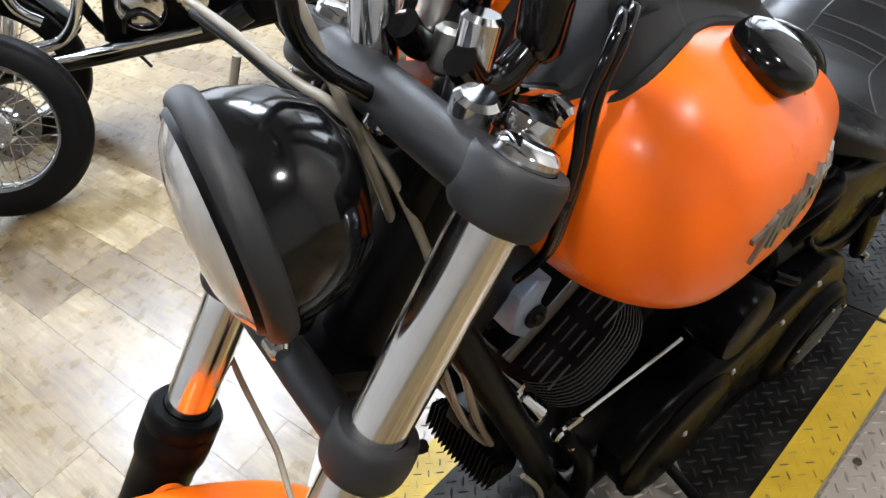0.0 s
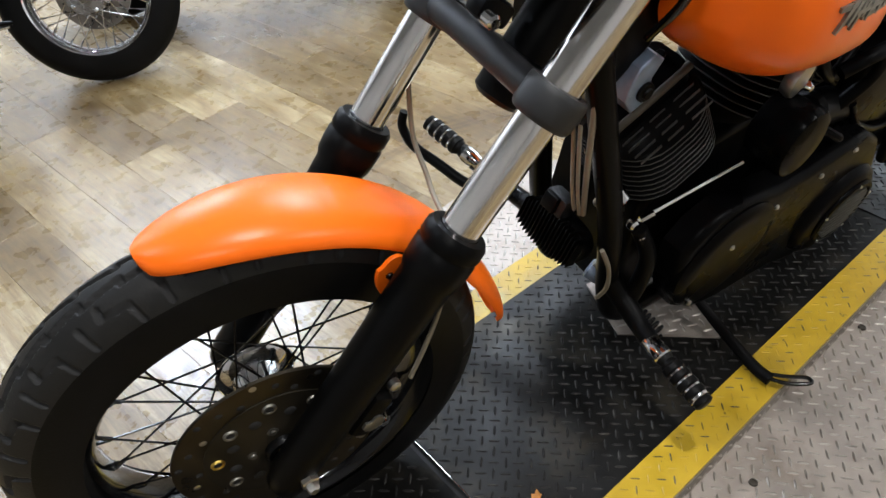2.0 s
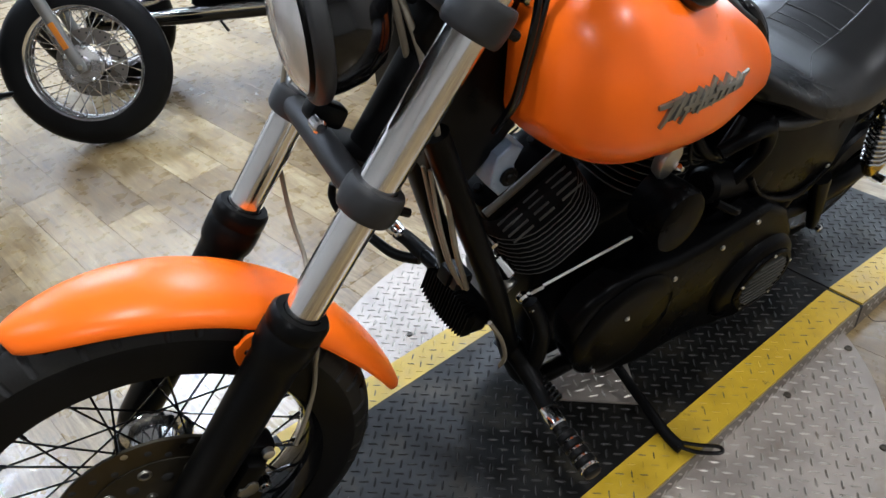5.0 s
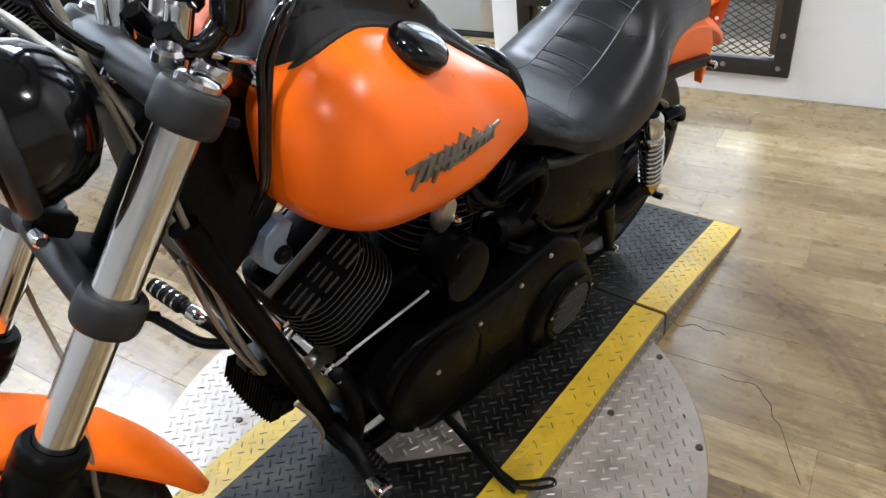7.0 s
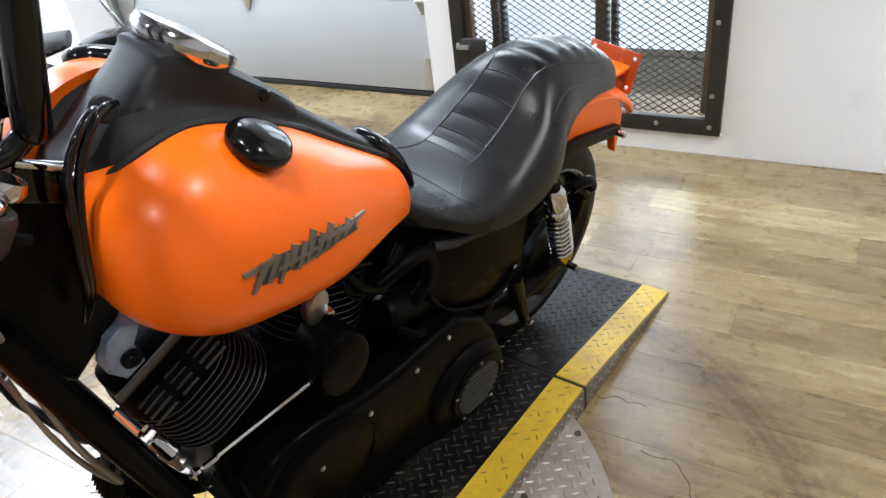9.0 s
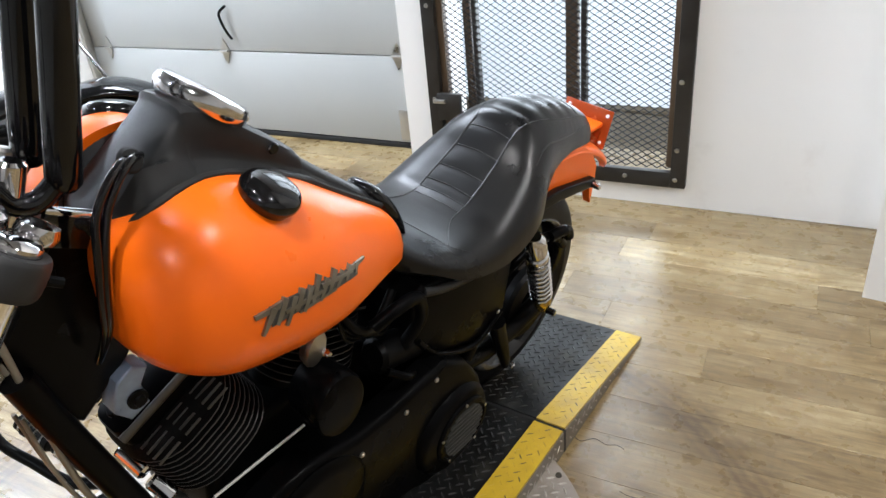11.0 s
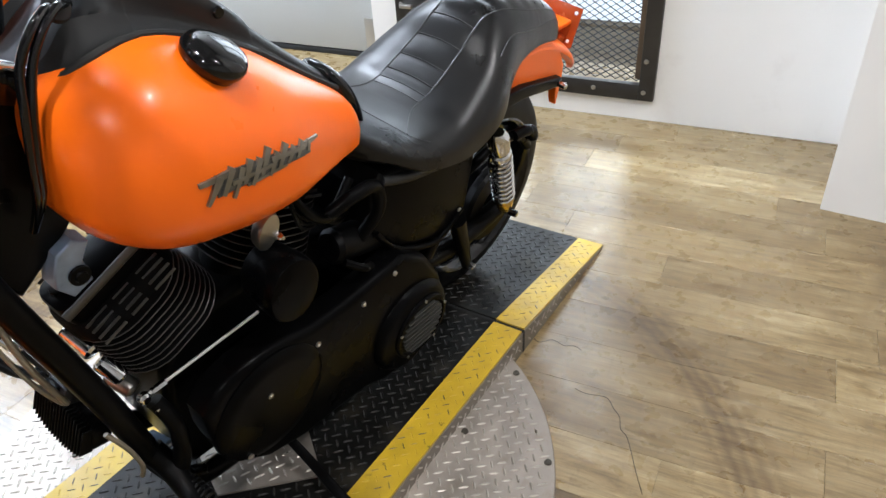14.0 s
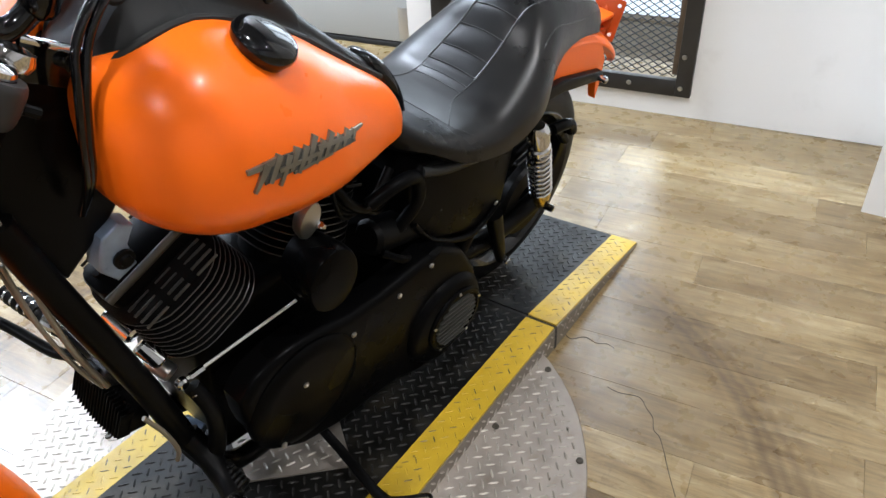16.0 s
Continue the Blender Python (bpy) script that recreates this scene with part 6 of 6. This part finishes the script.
for sgn in (-1, 1):
    part("fork_leg", lathe([(0, -0.04), (0.022, -0.035), (0.03, 0), (0.032, 0.38), (0.035, 0.4), (0.0225, 0.41), (0.0225, 0.85), (0, 0.85)], 24, along((0, sgn * 0.11, 0.32), (0.42, sgn * 0.11, 1.05))), CHROME, second, "chrome fork leg")
cruiser_body(second, 1, 1.36)
sil = part("silencer", tube([(0.02, -0.160, 0.345), (0.3, -0.170, 0.34), (0.7, -0.170, 0.335), (0.9, -0.170, 0.335)], 0.034, 20), GLOSS, second, "black silencer")
part("heat_shield", tube([(0.1, -0.180, 0.362), (0.4, -0.188, 0.358), (0.82, -0.188, 0.352)], 0.015, 16), CHROME, sil, "long chrome heat shield")
part("end_cap", tube([(0.86, -0.170, 0.34), (0.93, -0.170, 0.36), (1.0, -0.170, 0.385)], 0.047, 20), GLOSS, sil, "thick black silencer end")
part("stand_pin", rod((0.56, -0.170, 0.31), (0.59, -0.190, 0.26), 0.006, 8), BLACK, sil)
part("exhaust_pipe", tube([(-0.1, -0.200, 0.445), (0.15, -0.210, 0.435), (0.3, -0.210, 0.43), (0.37, -0.205, 0.45), (0.44, -0.200, 0.52), (0.54, -0.190, 0.68)], 0.021, 18), CHROME, second, "chrome exhaust pipe")
part("exhaust_pipe", tube([(0.3, -0.170, 0.5), (0.24, -0.175, 0.58), (0.26, -0.170, 0.75)], 0.019, 16), CHROME, second, "chrome exhaust pipe")
dome = part("cam_cover", lathe([(0, 0.03), (0.06, 0.027), (0.085, 0.012), (0.092, 0)], 40, Matrix.Translation((0.63, -0.13, 0.46)) @ YAX), CHROME, second, "round chrome cover")
part("breather_hose", tube([(0.55, -0.17, 0.4), (0.58, -0.175, 0.45), (0.64, -0.175, 0.455), (0.68, -0.17, 0.4)], 0.011, 10), GLOSS, second, "black hose over the cover")
part("air_cleaner", lathe([(0, 0.05), (0.05, 0.045), (0.065, 0.03), (0.065, 0)], 32, Matrix.Translation((0.83, -0.12, 0.46)) @ YAX), CHROME, second, "round chrome cover")
for k in range(5):
    part("cover_bolt", rod((0.83 + 0.045 * math.cos(k * 1.257), -0.165, 0.46 + 0.045 * math.sin(k * 1.257)), (0.83 + 0.045 * math.cos(k * 1.257), -0.173, 0.46 + 0.045 * math.sin(k * 1.257)), 0.006, 8), DULL, second)

sg = part("turn_signal", rod((1.27, 0.28, 0.8), (1.31, 0.28, 0.8), 0.03, 18, 0.01), AMBER, second, "amber turn signal")
part("signal_stem", tube([(1.29, 0.28, 0.8), (1.32, 0.2, 0.76), (1.4, 0.1, 0.62)], 0.009, 10), CHROME, sg)

# ---- ceiling lamps ----
lamp_one = empty("ceiling_lamp", pose(0, 0, 3.2), "round white recessed ceiling spot lamp", "ceiling lamp", "ceiling spot lamps")
part("housing", lathe([(0.1, 0.0), (0.106, -0.008), (0.099, -0.014), (0.092, -0.006)], 24), CEIL, lamp_one)
part("diffuser", lathe([(0.094, -0.007), (0.05, -0.008), (0, -0.008)], 24), LAMPM, lamp_one, "glowing lamp face")
SPOTS = [(1.6, -1.5, 46), (0.25, 0.2, 50), (-1.5, -1.3, 40), (-1.5, 1.9, 22), (-0.9, 4.7, 45), (0.5, 4.7, 82), (1.3, 4.7, 100)]
lamp_one.location = (*SPOTS[0][:2], 3.2)
for x, y, watts in SPOTS[1:]:
    copy_thing(lamp_one, pose(x, y, 3.2))
for x, y, watts in SPOTS:
    d = bpy.data.lights.new("spot_light", "AREA")
    d.shape, d.size, d.energy, d.color = "DISK", 0.17, watts, (0.88, 0.97, 1.09) if y > 1.5 else (1.02, 0.98, 0.93)
    ob = new("spot_light", d)
    ob.location = (x, y, 3.18)
panel = empty("ceiling_panel_light", pose(2.35, 2.45, 3.2, 0, 0, 7.4), "long white fluorescent ceiling panel", "ceiling lamp")
part("housing", box(0.66, 1.46, 0.03, (0, 0, -0.015), 0.006), WALL, panel)
part("diffuser", box(0.58, 1.38, 0.008, (0, 0, -0.033), 0.003), PANELM, panel, "glowing panel face")
area("panel_light", (2.35, 2.45, 3.155), (2.35, 2.45, 0), 0.56, 1.36, 98, (0.9, 0.97, 1.07))
area("gate_daylight", tuple(ROOM @ Vector((0.4, 1.15, 1.3))), tuple(ROOM @ Vector((-2, 1.15, 0.7))), 1.2, 2.0, 45, (0.86, 0.94, 1))

# ---- floor planks, in rows along the end wall ----
PWID, PLEN = 0.152, 0.915


def plank_mesh(n):
    """One of a few plank blanks with a small edge bevel."""
    b = box(PWID - 0.0005, n - 0.0005, 0.004, (0, 0, -0.002), 0.0004, seg=1)
    me = bpy.data.meshes.new("plank")
    b.to_mesh(me)
    b.free()
    me.materials.append(PLANK)
    return me


blank = plank_mesh(PLEN)
rest_v, rest_f = [], []
rot = ROOM.to_3x3().to_4x4()
count = 0
for i in range(-48, 4):
    off = random.random() * PLEN
    for j in range(-5, 8):
        c = ROOM @ Vector((i * PWID + 0.06, j * PLEN + off, 0))
        if not (-4.0 < c.x < 3.9 and -3.6 < c.y < 5.5):
            continue
        if -1.5 < c.x < 3.2 and -1.3 < c.y < 4.2 and count < 300:
            ob = new("plank", blank)
            ob.matrix_world = Matrix.Translation(c) @ rot
            ob.parent = floor
            count += 1
        else:
            b0 = len(rest_v)
            for sx, sy in ((-1, -1), (1, -1), (1, 1), (-1, 1)):
                p = ROOM @ Vector((i * PWID + 0.06 + sx * (PWID / 2 - 0.001), j * PLEN + off + sy * (PLEN / 2 - 0.001), 0))
                rest_v.append((p.x, p.y, -0.0005))
            rest_f.append([b0, b0 + 1, b0 + 2, b0 + 3])
me = bpy.data.meshes.new("plank_rest")
me.from_pydata(rest_v, [], rest_f)
me.materials.append(PLANK)
rest = new("far_plank_field", me)
rest.parent = floor
rest["kind"] = "stuff"
